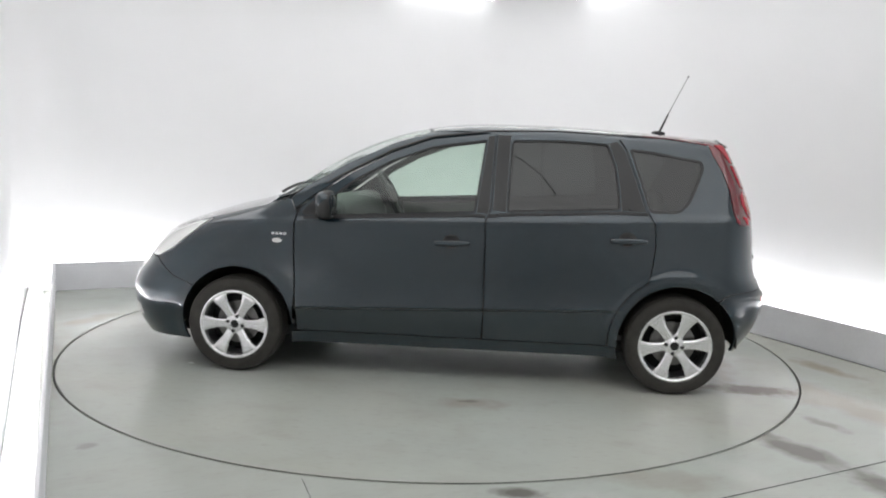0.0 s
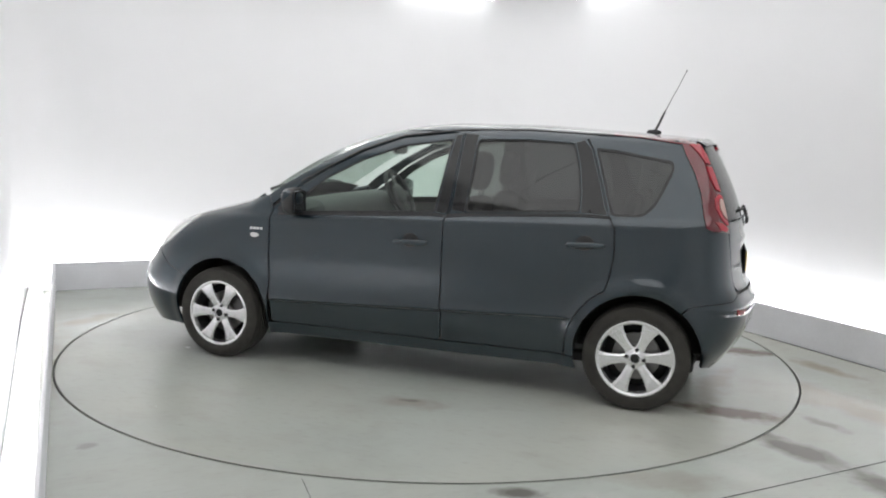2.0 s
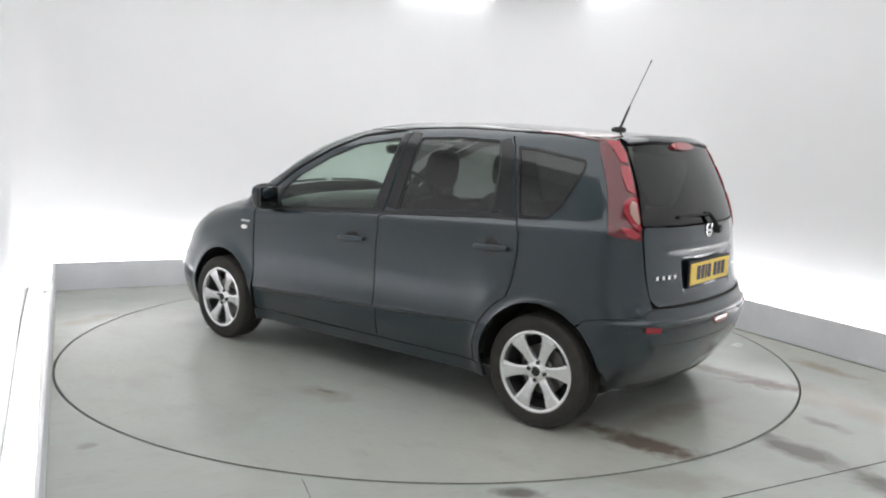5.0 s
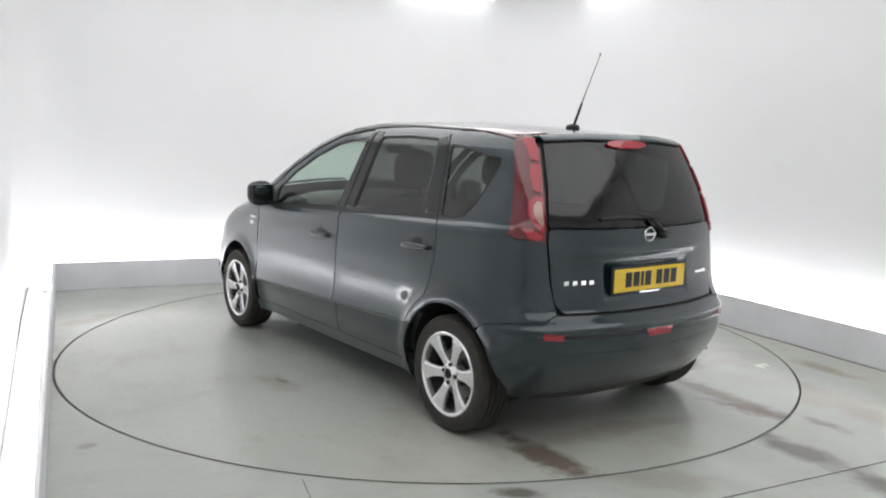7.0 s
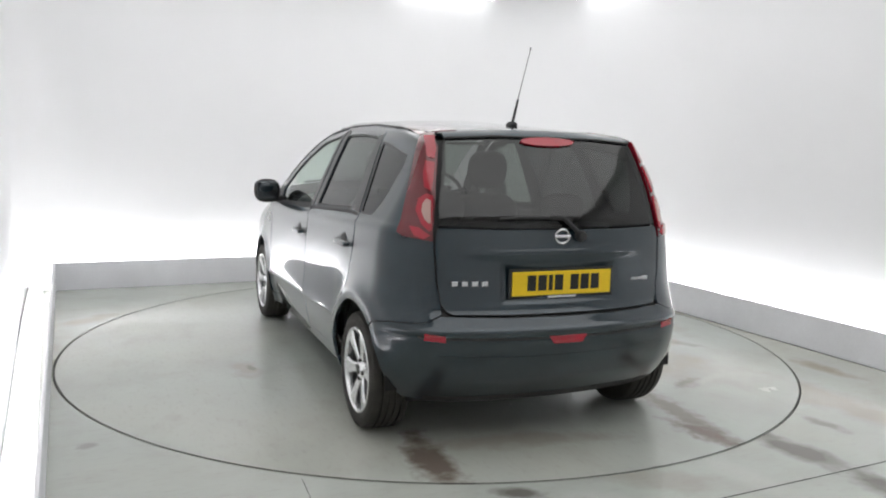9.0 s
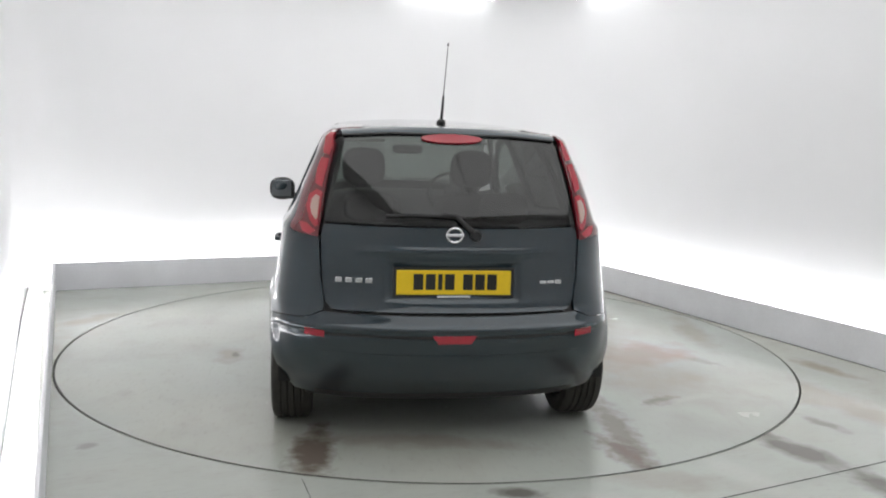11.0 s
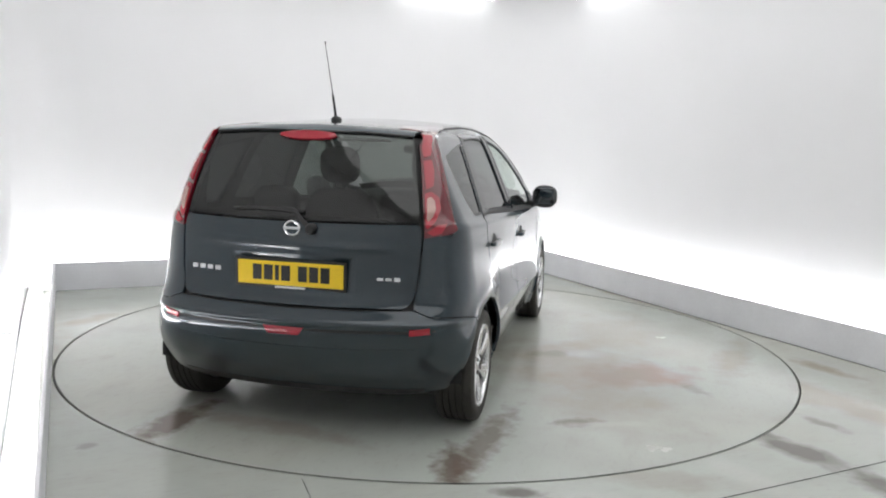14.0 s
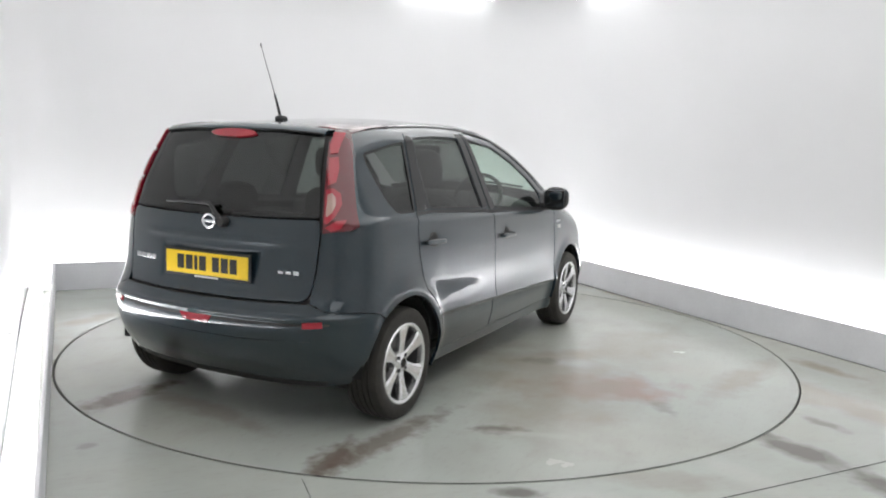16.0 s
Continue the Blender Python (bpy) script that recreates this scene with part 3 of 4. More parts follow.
def panel_data(outline, mode, holes=(), off=0.0, step=0.03, gap=0.0011, depth=0.016):
    """Points, triangles and normals of one panel on the skin, with its turned-in edge."""
    from mathutils.geometry import delaunay_2d_cdt
    rim = dense(shrink(outline, gap) if gap else outline, step * 0.6)
    cuts = [dense(shrink(h, -gap) if gap else h, step * 0.6) for h in holes]
    flat, edges = [], []
    for ring in (rim, *cuts):
        s = len(flat)
        flat += ring
        edges += [(s + i, s + (i + 1) % len(ring)) for i in range(len(ring))]
    a = np.array(flat)
    lo, hi = a.min(0), a.max(0)
    gx, gz = np.meshgrid(np.arange(lo[0] + step / 2, hi[0], step), np.arange(lo[1] + step / 2, hi[1], step))
    g = np.stack([gx.ravel(), gz.ravel()], -1)
    keep = within(g, rim)
    for c in cuts:
        keep &= ~within(g, c)
    g = g[keep]
    if mode == "side":
        rows = []
        xs = np.arange(lo[0] + 0.012, hi[0], 0.024)
        for line, shifts in ((step_line, (-0.020, -0.010, -0.004, 0.0, 0.004, 0.010, 0.022)), (shoulder_line, (-0.004, 0.010, 0.017, 0.022, 0.027, 0.034))):
            g = g[np.abs(g[:, 1] - line(g[:, 0]) - 0.5 * (shifts[0] + shifts[-1])) > 0.5 * (shifts[-1] - shifts[0]) + 0.006]
            rows += [np.stack([xs, line(xs) + d], -1) for d in shifts]
        rows = np.vstack(rows)
        keep = within(rows, shrink(rim, 0.004))
        for c in cuts:
            keep &= ~within(rows, c)
        rows = rows[keep]
        if len(rows):
            rows = rows[np.min(np.linalg.norm(rows[:, None] - a[None], axis=2), axis=1) > 0.005]
    else:
        rows = np.zeros((0, 2))
    if len(g):
        g = g[np.min(np.linalg.norm(g[:, None] - a[None], axis=2), axis=1) > step * 0.45]
    v2, _, tris, *_ = delaunay_2d_cdt([Vector(p) for p in flat] + [Vector(p) for p in g] + [Vector(p) for p in rows], edges, [], 0, 1e-6)
    v2 = np.array([(p.x, p.y) for p in v2])
    tris = np.array([t[:3] for t in tris])
    mid = v2[tris].mean(1)
    keep = within(mid, rim)
    for c in cuts:
        keep &= ~within(mid, c)
    tris = tris[keep]
    p = lay(v2, mode, off)
    n = normals_at(p)
    cr = np.cross(p[tris[:, 1]] - p[tris[:, 0]], p[tris[:, 2]] - p[tris[:, 0]])
    turn = np.einsum("ij,ij->i", cr, n[tris].mean(1)) < 0
    tris[turn] = tris[turn][:, ::-1]
    if depth:
        seen = {}
        for t in tris:
            for i in range(3):
                e = (t[i], t[(i + 1) % 3])
                seen[e] = 1
        border = [e for e in seen if (e[1], e[0]) not in seen]
        base = len(p)
        ex_p, ex_n, ex_t = [], [], []
        for i, j in border:
            along = p[j] - p[i]
            out = np.cross(along, (n[i] + n[j]) / 2)
            out /= max(np.linalg.norm(out), 1e-9)
            k = base + len(ex_p)
            ex_p += [p[i], p[j], p[j] - n[j] * depth, p[i] - n[i] * depth]
            ex_n += [out] * 4
            ex_t += [(k + 1, k, k + 3), (k + 1, k + 3, k + 2)]
        p, n = np.vstack([p, ex_p]), np.vstack([n, ex_n])
        tris = np.vstack([tris, ex_t])
    return p, tris, n


def skin(name, data, mat, parent, sign=1, label=""):
    p, tris, n = data
    if sign < 0:
        p, n, tris = p * (1, -1, 1), n * (1, -1, 1), tris[:, ::-1]
    me = bpy.data.meshes.new(name)
    me.from_pydata(p.tolist(), [], tris.tolist())
    me.materials.append(mat)
    me.polygons.foreach_set("use_smooth", [True] * len(me.polygons))
    me.normals_split_custom_set_from_vertices(n.tolist())
    ob = new(name, me)
    ob.parent = parent
    if label:
        tagged(ob, label)
    return ob


car = tagged(new("car"), "dark blue-grey metallic five-door hatchback on the turntable", "car")
HUB_Z, ARCH, WHEEL_Z = 0.305, 0.338, 0.289
FRONT_GLASS = rounded(pts("0.735,0.965 0.745,1.075 0.61,1.185 0.40,1.300 0.155,1.392 -0.165,1.440 -0.118,1.015"), 0.02)
REAR_GLASS = rounded(pts("-0.300,1.025 -0.312,1.442 -0.60,1.450 -0.880,1.436 -0.925,1.300 -0.945,1.164 -0.952,1.060"), 0.025)
QUARTER_GLASS = rounded(pts("-1.122,1.050 -1.103,1.100 -1.045,1.280 -1.002,1.412 -1.12,1.402 -1.28,1.375 -1.414,1.353 -1.418,1.310 -1.378,1.215 -1.332,1.112 -1.278,1.052"), 0.022)
FRONT_DOOR = rounded(pts("0.930,0.270 0.940,0.55 0.950,0.915 0.935,0.985 0.86,1.065 0.63,1.225 0.405,1.345 0.16,1.436 -0.218,1.482 -0.205,1.04 -0.178,0.98 -0.182,0.42 -0.175,0.270"), 0.02)
REAR_DOOR = rounded(pts("-0.182,0.270 -0.188,0.42 -0.184,0.98 -0.211,1.04 -0.224,1.482 -0.60,1.490 -0.935,1.470 -0.980,1.41 -1.028,1.280 -1.088,1.100 -1.112,1.045 -1.146,0.98 -1.152,0.86 -1.135,0.72")
                    + arc(-1.3, HUB_Z, 0.392, 62, 2, 8) + pts("-0.905,0.270"), 0.012)
FENDER = (pts("0.955,0.270") + arc(1.3, HUB_Z, ARCH + 0.004, 186, 38, 16) + pts("1.70,0.565 1.84,0.665 1.72,0.725 1.59,0.83 1.475,0.925 1.30,0.985 1.10,1.035 0.99,1.06 0.965,1.02 0.942,0.98 0.957,0.915 0.947,0.55"))
QUARTER = (wraps("x-0.92,0.270") + [wrap_pt("x", x, z) for x, z in arc(-1.3, HUB_Z, ARCH, -6, 130, 18)]
           + wraps("x-1.56,0.595 x-1.66,0.612 y0.66,0.622 y0.585,0.655 y0.598,0.80 y0.607,0.985 x-1.645,0.990 x-1.612,1.012 x-1.596,1.075 x-1.572,1.190 x-1.535,1.290 x-1.478,1.395 x-1.452,1.452")
           + pts("-1.38,1.458 -1.20,1.474 -0.94,1.478 -0.985,1.412 -1.033,1.280 -1.093,1.100 -1.117,1.045 -1.151,0.98 -1.157,0.86 -1.140,0.72") + arc(-1.3, HUB_Z, 0.387, 62, 2, 8))
TAIL_LIGHT = wraps("x-1.478,1.464 x-1.452,1.452 x-1.478,1.395 x-1.535,1.290 x-1.572,1.190 x-1.596,1.075 x-1.612,1.012 x-1.640,0.996 y0.607,0.978 y0.598,1.05 y0.578,1.18 y0.556,1.300 y0.532,1.40 y0.515,1.462")
TAIL_BUMPER = ([wrap_pt("x", x, z) for x, z in arc(-1.3, HUB_Z, ARCH + 0.004, 132, 189, 12)]
               + wraps("x-1.66,0.245 y0.62,0.235 y0.50,0.225 y0.30,0.225 y0.0,0.225 y0.0,0.640 y0.30,0.642 y0.55,0.648 y0.585,0.650 y0.66,0.620 x-1.66,0.610 x-1.56,0.593"))
NOSE_BUMPER = ([wrap_pt("x", x, z) for x, z in arc(1.3, HUB_Z, ARCH + 0.004, -22, 37.6, 10)]
               + wraps("x1.70,0.563 x1.84,0.663 n0.60,0.66 n0.30,0.665 n0.0,0.67 n0.0,0.17 n0.40,0.17 n0.60,0.175 x1.72,0.18"))
HEADLIGHT = wraps("x1.478,0.930 x1.595,0.835 x1.722,0.730 x1.845,0.670 n0.60,0.665 n0.50,0.70 x1.86,0.80 x1.70,0.880 x1.60,0.915")


def build_body():
    sheets = []

    def both(name, data, mat, label=""):
        made = [skin(name, data, mat, car, s, label) for s in (1, -1)]
        sheets.append(made)
        return made

    both("front_wing", panel_data(FENDER, "side", step=0.02), PAINT)
    front = both("front_door", panel_data(FRONT_DOOR, "side", [FRONT_GLASS], step=0.025), PAINT)
    rear = both("rear_door", panel_data(REAR_DOOR, "side", [REAR_GLASS], step=0.02), PAINT)
    both("rear_wing", panel_data(QUARTER, "wrap", [QUARTER_GLASS], step=0.02), PAINT)
    both("front_side_window", panel_data(FRONT_GLASS, "side", off=0.008, gap=-0.004, depth=0), CLEAR_GLASS, "clear green-tinted front side window")
    both("rear_side_window", panel_data(REAR_GLASS, "side", off=0.008, gap=-0.004, depth=0), DARK_GLASS, "dark privacy glass rear side window")
    both("quarter_window", panel_data(QUARTER_GLASS, "wrap", off=0.006, gap=-0.004, depth=0), DARK_GLASS, "dark privacy glass quarter window")
    both("tail_light", panel_data(TAIL_LIGHT, "wrap", off=-0.004), DARK_RED, "tall red tail light reaching up to the roof")
    both("headlight", panel_data(HEADLIGHT, "wrap"), CLEAR_LENS, "clear swept-back headlight")
    both("sill", panel_data(pts("0.968,0.190 0.960,0.264 -0.958,0.264 -0.975,0.195"), "side", off=0.004), PAINT)
    for name, outline in (("rear_bumper", TAIL_BUMPER), ("front_bumper", NOSE_BUMPER)):
        data = panel_data(outline, "wrap", step=0.013, gap=0.0)
        p, t, n = data
        whole = (np.vstack([p, p * (1, -1, 1)]), np.vstack([t, t[:, ::-1] + len(p)]), np.vstack([n, n * (1, -1, 1)]))
        skin(name, whole, PAINT, car)

    def mirrored(half):
        return half + [(a, -b) for a, b in half[::-1]]

    def mirrored_y(half):
        return half + [(-a, b) for a, b in half[::-1]]

    skin("roof", panel_data(mirrored(pts("0.235,0.0 0.215,0.30 0.16,0.525 -0.30,0.575 -1.0,0.575 -1.45,0.535 -1.575,0.50 -1.60,0.30 -1.605,0.0")[1:-1]), "top", step=0.05), PAINT, car)
    skin("windscreen", panel_data(mirrored(pts("1.175,0.0 1.15,0.35 1.06,0.64 0.95,0.635 0.60,0.59 0.30,0.545 0.20,0.515 0.225,0.28")[1:]), "top", off=0.004, depth=0), CLEAR_GLASS, car, 1, "clear raked windscreen")
    skin("bonnet", panel_data(mirrored(pts("1.20,0.30 1.14,0.52 1.08,0.66 1.30,0.70 1.47,0.69 1.62,0.64 1.80,0.56 1.92,0.46 2.00,0.28")), "top", step=0.04), PAINT, car)
    # rails over the doors from the bonnet to the tail
    rail = pts("0.99,1.065 0.955,1.005 0.868,1.072 0.637,1.232 0.408,1.352 0.16,1.443 -0.22,1.489 -0.60,1.497 -0.935,1.483 -1.20,1.480 -1.40,1.468 -1.50,1.459 -1.50,1.476 -1.20,1.495 -0.6,1.522 -0.13,1.518 0.16,1.482 0.40,1.405 0.65,1.283 0.90,1.135")
    both("roof_rail", panel_data(rail, "side", off=0.002, gap=0.001), PAINT)
    skin("tailgate", panel_data(rounded(mirrored_y(pts("0.30,0.655 0.545,0.658 0.578,0.69 0.592,0.80 0.600,0.985 0.588,1.040 0.30,1.034")), 0.02), "rear", step=0.014), PAINT, car)
    skin("rear_window", panel_data(rounded(mirrored_y(pts("0.28,1.040 0.590,1.046 0.562,1.19 0.532,1.33 0.510,1.432 0.28,1.446")), 0.02), "rear", off=0.003), DARK_GLASS, car, 1, "dark tinted rear window of the tailgate")
    skin("spoiler", panel_data(rounded(mirrored_y(pts("0.28,1.450 0.508,1.436 0.512,1.468 0.28,1.486")), 0.006), "rear", off=-0.006), PAINT, car)


def build_wheel():
    wheel = new("wheel")
    wheel.parent = car
    R = 0.290
    tread = [(R - 0.003, -0.074)]
    for g in (-0.048, -0.016, 0.016, 0.048):
        tread += [(R, g - 0.006), (R - 0.008, g - 0.004), (R - 0.008, g + 0.004), (R, g + 0.006)]
    tread.append((R - 0.003, 0.074))
    tyre = lathe([(0.205, -0.085), (0.225, -0.096), (0.258, -0.098), (0.279, -0.089), *tread, (0.279, 0.089), (0.258, 0.098), (0.225, 0.096), (0.205, 0.085), (0.205, -0.085)], 64)
    part("tyre", tyre, RUBBER, wheel, smooth=True)
    # the barrel's dark colour carries the shade behind the spokes
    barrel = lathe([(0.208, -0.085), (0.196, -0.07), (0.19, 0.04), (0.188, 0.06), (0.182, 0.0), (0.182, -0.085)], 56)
    part("barrel", barrel, SHADED_ALLOY, wheel, "inner wheel barrel, coloured dark for the shade behind the spokes", smooth=True)
    lip = lathe([(0.196, 0.052), (0.203, 0.07), (0.214, 0.088), (0.210, 0.095), (0.203, 0.096), (0.193, 0.090), (0.189, 0.074), (0.190, 0.052)], 64)
    part("rim", lip, ALLOY, wheel, "bright machined rim edge", smooth=True)
    disc = lathe([(0.0, -0.01), (0.13, -0.01), (0.13, 0.012), (0.07, 0.012), (0.07, 0.03), (0.0, 0.03)], 40)
    part("brake_disc", disc, STEEL, wheel, smooth=True)
    backing = lathe([(0.0, -0.04), (0.185, -0.04), (0.185, -0.035), (0.0, -0.035)], 32)
    part("backing_plate", backing, UNDER, wheel)
    hub = lathe([(0.0, 0.082), (0.030, 0.082), (0.034, 0.078), (0.060, 0.070), (0.066, 0.055), (0.066, 0.0)], 32)
    part("hub", hub, ALLOY, wheel, smooth=True)
    spoke = bmesh.new()
    rows = [(0.040, 0.027, 0.070), (0.075, 0.024, 0.077), (0.115, 0.027, 0.083), (0.150, 0.035, 0.088), (0.178, 0.045, 0.091), (0.200, 0.056, 0.090)]
    rings = []
    for r, h, y in rows:
        rings.append([spoke.verts.new(q) for q in ((-h, y - 0.006, r), (-h * 0.62, y, r), (h * 0.62, y, r), (h, y - 0.006, r), (h * 0.8, y - 0.035, r), (-h * 0.8, y - 0.035, r))])
    for a, b in zip(rings, rings[1:]):
        for k in range(6):
            spoke.faces.new((a[k], a[(k + 1) % 6], b[(k + 1) % 6], b[k]))
    spoke.faces.new(rings[0][::-1])
    spoke.faces.new(rings[-1])
    bmesh.ops.recalc_face_normals(spoke, faces=spoke.faces)
    first = part("spoke", spoke, ALLOY, wheel)
    for k in range(1, 6):
        s = new("spoke", first.data)
        s.parent = wheel
        s.matrix_basis = Matrix.Rotation(2 * math.pi * k / 6, 4, "Y")
    part("centre_cap", lathe([(0.0, 0.086), (0.022, 0.086), (0.026, 0.080)], 24), BLACK_GLOSS, wheel)
    nut = lathe([(0.0, 0.079), (0.010, 0.079), (0.011, 0.060)], 8)
    firstnut = part("wheel_nut", nut, BLACK_TRIM_AND_SHADE, wheel)
    for k in range(4):
        s = firstnut if k == 0 else new("wheel_nut", firstnut.data)
        s.parent = wheel
        a = 2 * math.pi * (k + 0.5) / 4
        s.matrix_basis = Matrix.Translation((0.047 * math.cos(a), 0, 0.047 * math.sin(a)))
    return wheel


build_body()
wheel = build_wheel()
wheel.matrix_basis = pose(1.315, 0.745, WHEEL_Z, 0, 30, 0)
for x, s, a, track in ((-1.298, 1, 37, 0.733), (1.315, -1, 10, 0.745), (-1.298, -1, 2, 0.733)):
    w = copy_thing(wheel, pose(x, s * track, WHEEL_Z) @ pose(0, 0, 0, 0, 0, 0 if s > 0 else 180) @ pose(0, 0, 0, 0, a, 0))


# ---- the car's fittings ----
def on_side(x, z, out=0.0):
    return Vector(lay([(x, z)], "side", -out)[0])


def on_tail(y, z, out=0.0):
    return Vector(lay([(y, z)], "rear", -out)[0])


def ellipse(cx, cy, rx, ry, n=20):
    return [(cx + rx * math.cos(2 * math.pi * k / n), cy + ry * math.sin(2 * math.pi * k / n)) for k in range(n)]


def blob(sx, sy, sz, power=3.0, nu=28, nv=14):
    """A rounded box of those half sizes."""
    bm = bmesh.new()
    rows = []
    for j in range(nv + 1):
        v = -math.pi / 2 + math.pi * j / nv
        row = []
        for i in range(nu):
            u = 2 * math.pi * i / nu
            d = Vector((math.cos(v) * math.cos(u), math.cos(v) * math.sin(u), math.sin(v)))
            k = (abs(d.x) ** power + abs(d.y) ** power + abs(d.z) ** power) ** (-1 / power)
            row.append(bm.verts.new((d.x * k * sx, d.y * k * sy, d.z * k * sz)))
        rows.append(row)
    for a, b in zip(rows, rows[1:]):
        for i in range(nu):
            bm.faces.new((a[i], a[(i + 1) % nu], b[(i + 1) % nu], b[i]))
    bmesh.ops.remove_doubles(bm, verts=bm.verts, dist=1e-6)
    bmesh.ops.recalc_face_normals(bm, faces=bm.faces)
    return bm


def moved(bm, m):
    bmesh.ops.transform(bm, matrix=m, verts=bm.verts)
    if m.determinant() < 0:
        bmesh.ops.reverse_faces(bm, faces=bm.faces)
    return bm


def build_inner_liner():
    """Black liner added to darken the panel gaps; the wheel houses and floor pan."""
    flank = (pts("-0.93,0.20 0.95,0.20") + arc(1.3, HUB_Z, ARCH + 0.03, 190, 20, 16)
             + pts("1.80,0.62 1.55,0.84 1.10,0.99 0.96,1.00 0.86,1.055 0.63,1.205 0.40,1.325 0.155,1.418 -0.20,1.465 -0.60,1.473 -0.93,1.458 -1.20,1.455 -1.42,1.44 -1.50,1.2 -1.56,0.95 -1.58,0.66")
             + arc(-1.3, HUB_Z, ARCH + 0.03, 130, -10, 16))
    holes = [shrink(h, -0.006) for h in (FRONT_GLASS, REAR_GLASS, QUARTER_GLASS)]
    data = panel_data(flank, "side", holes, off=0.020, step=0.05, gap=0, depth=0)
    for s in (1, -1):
        skin("body_shell", data, BLACK_TRIM_AND_SHADE, car, s, "black liner added behind the panels to darken the shut lines")
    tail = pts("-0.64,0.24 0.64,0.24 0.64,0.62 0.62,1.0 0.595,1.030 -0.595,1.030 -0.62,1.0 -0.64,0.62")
    skin("tail_shell", panel_data(tail, "rear", off=0.024, step=0.05, gap=0, depth=0), BLACK_TRIM_AND_SHADE, car)
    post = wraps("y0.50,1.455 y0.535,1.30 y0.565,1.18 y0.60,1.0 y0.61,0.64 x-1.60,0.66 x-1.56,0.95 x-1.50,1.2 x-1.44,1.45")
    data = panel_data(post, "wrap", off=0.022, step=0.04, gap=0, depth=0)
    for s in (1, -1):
        skin("rear_pillar", data, BLACK_TRIM_AND_SHADE, car, s)
    nose = pts("1.03,-0.66 1.03,0.66 1.5,0.62 1.75,0.5 1.93,0.25 1.93,-0.25 1.75,-0.5 1.5,-0.62")
    skin("bonnet_shell", panel_data(nose, "top", off=0.03, step=0.06, gap=0, depth=0), BLACK_TRIM_AND_SHADE, car)
    part("floor_pan", boxes(0.05, 0, 0.235, 3.30, 1.34, 0.07, bevel=0.02), UNDER, car)
    part("rear_floor", boxes(-1.50, 0, 0.33, 0.5, 1.0, 0.14, bevel=0.03), UNDER, car)
    part("engine_bay", boxes(1.50, 0, 0.46, 0.75, 1.0, 0.50, bevel=0.05), UNDER, car)
    for x in (1.3, -1.3):
        for s in (1, -1):
            bm = bmesh.new()
            rows = []
            for y in (0.50, 0.79):
                rows.append([bm.verts.new((x + 0.352 * math.cos(a), s * y, HUB_Z + 0.352 * math.sin(a))) for a in np.linspace(-0.06, math.pi + 0.06, 22)])
            for k in range(21):
                bm.faces.new((rows[0][k], rows[0][k + 1], rows[1][k + 1], rows[1][k]))
            bm.faces.new(rows[0])
            part("wheel_house", bm, UNDER, car)
    part("rear_axle", tube([(-1.3, -0.62, 0.28), (-1.3, 0.62, 0.28)], 0.035, 12), UNDER, car)
    part("front_subframe", boxes(1.3, 0, 0.22, 0.3, 1.1, 0.06, bevel=0.02), UNDER, car)
    part("silencer", boxes(-1.50, 0.28, 0.235, 0.22, 0.42, 0.13, bevel=0.05), UNDER, car)
    part("exhaust_pipe", tube([(-1.50, 0.40, 0.235), (-1.60, 0.40, 0.235), (-1.66, 0.40, 0.228)], 0.022, 14), UNDER, car)


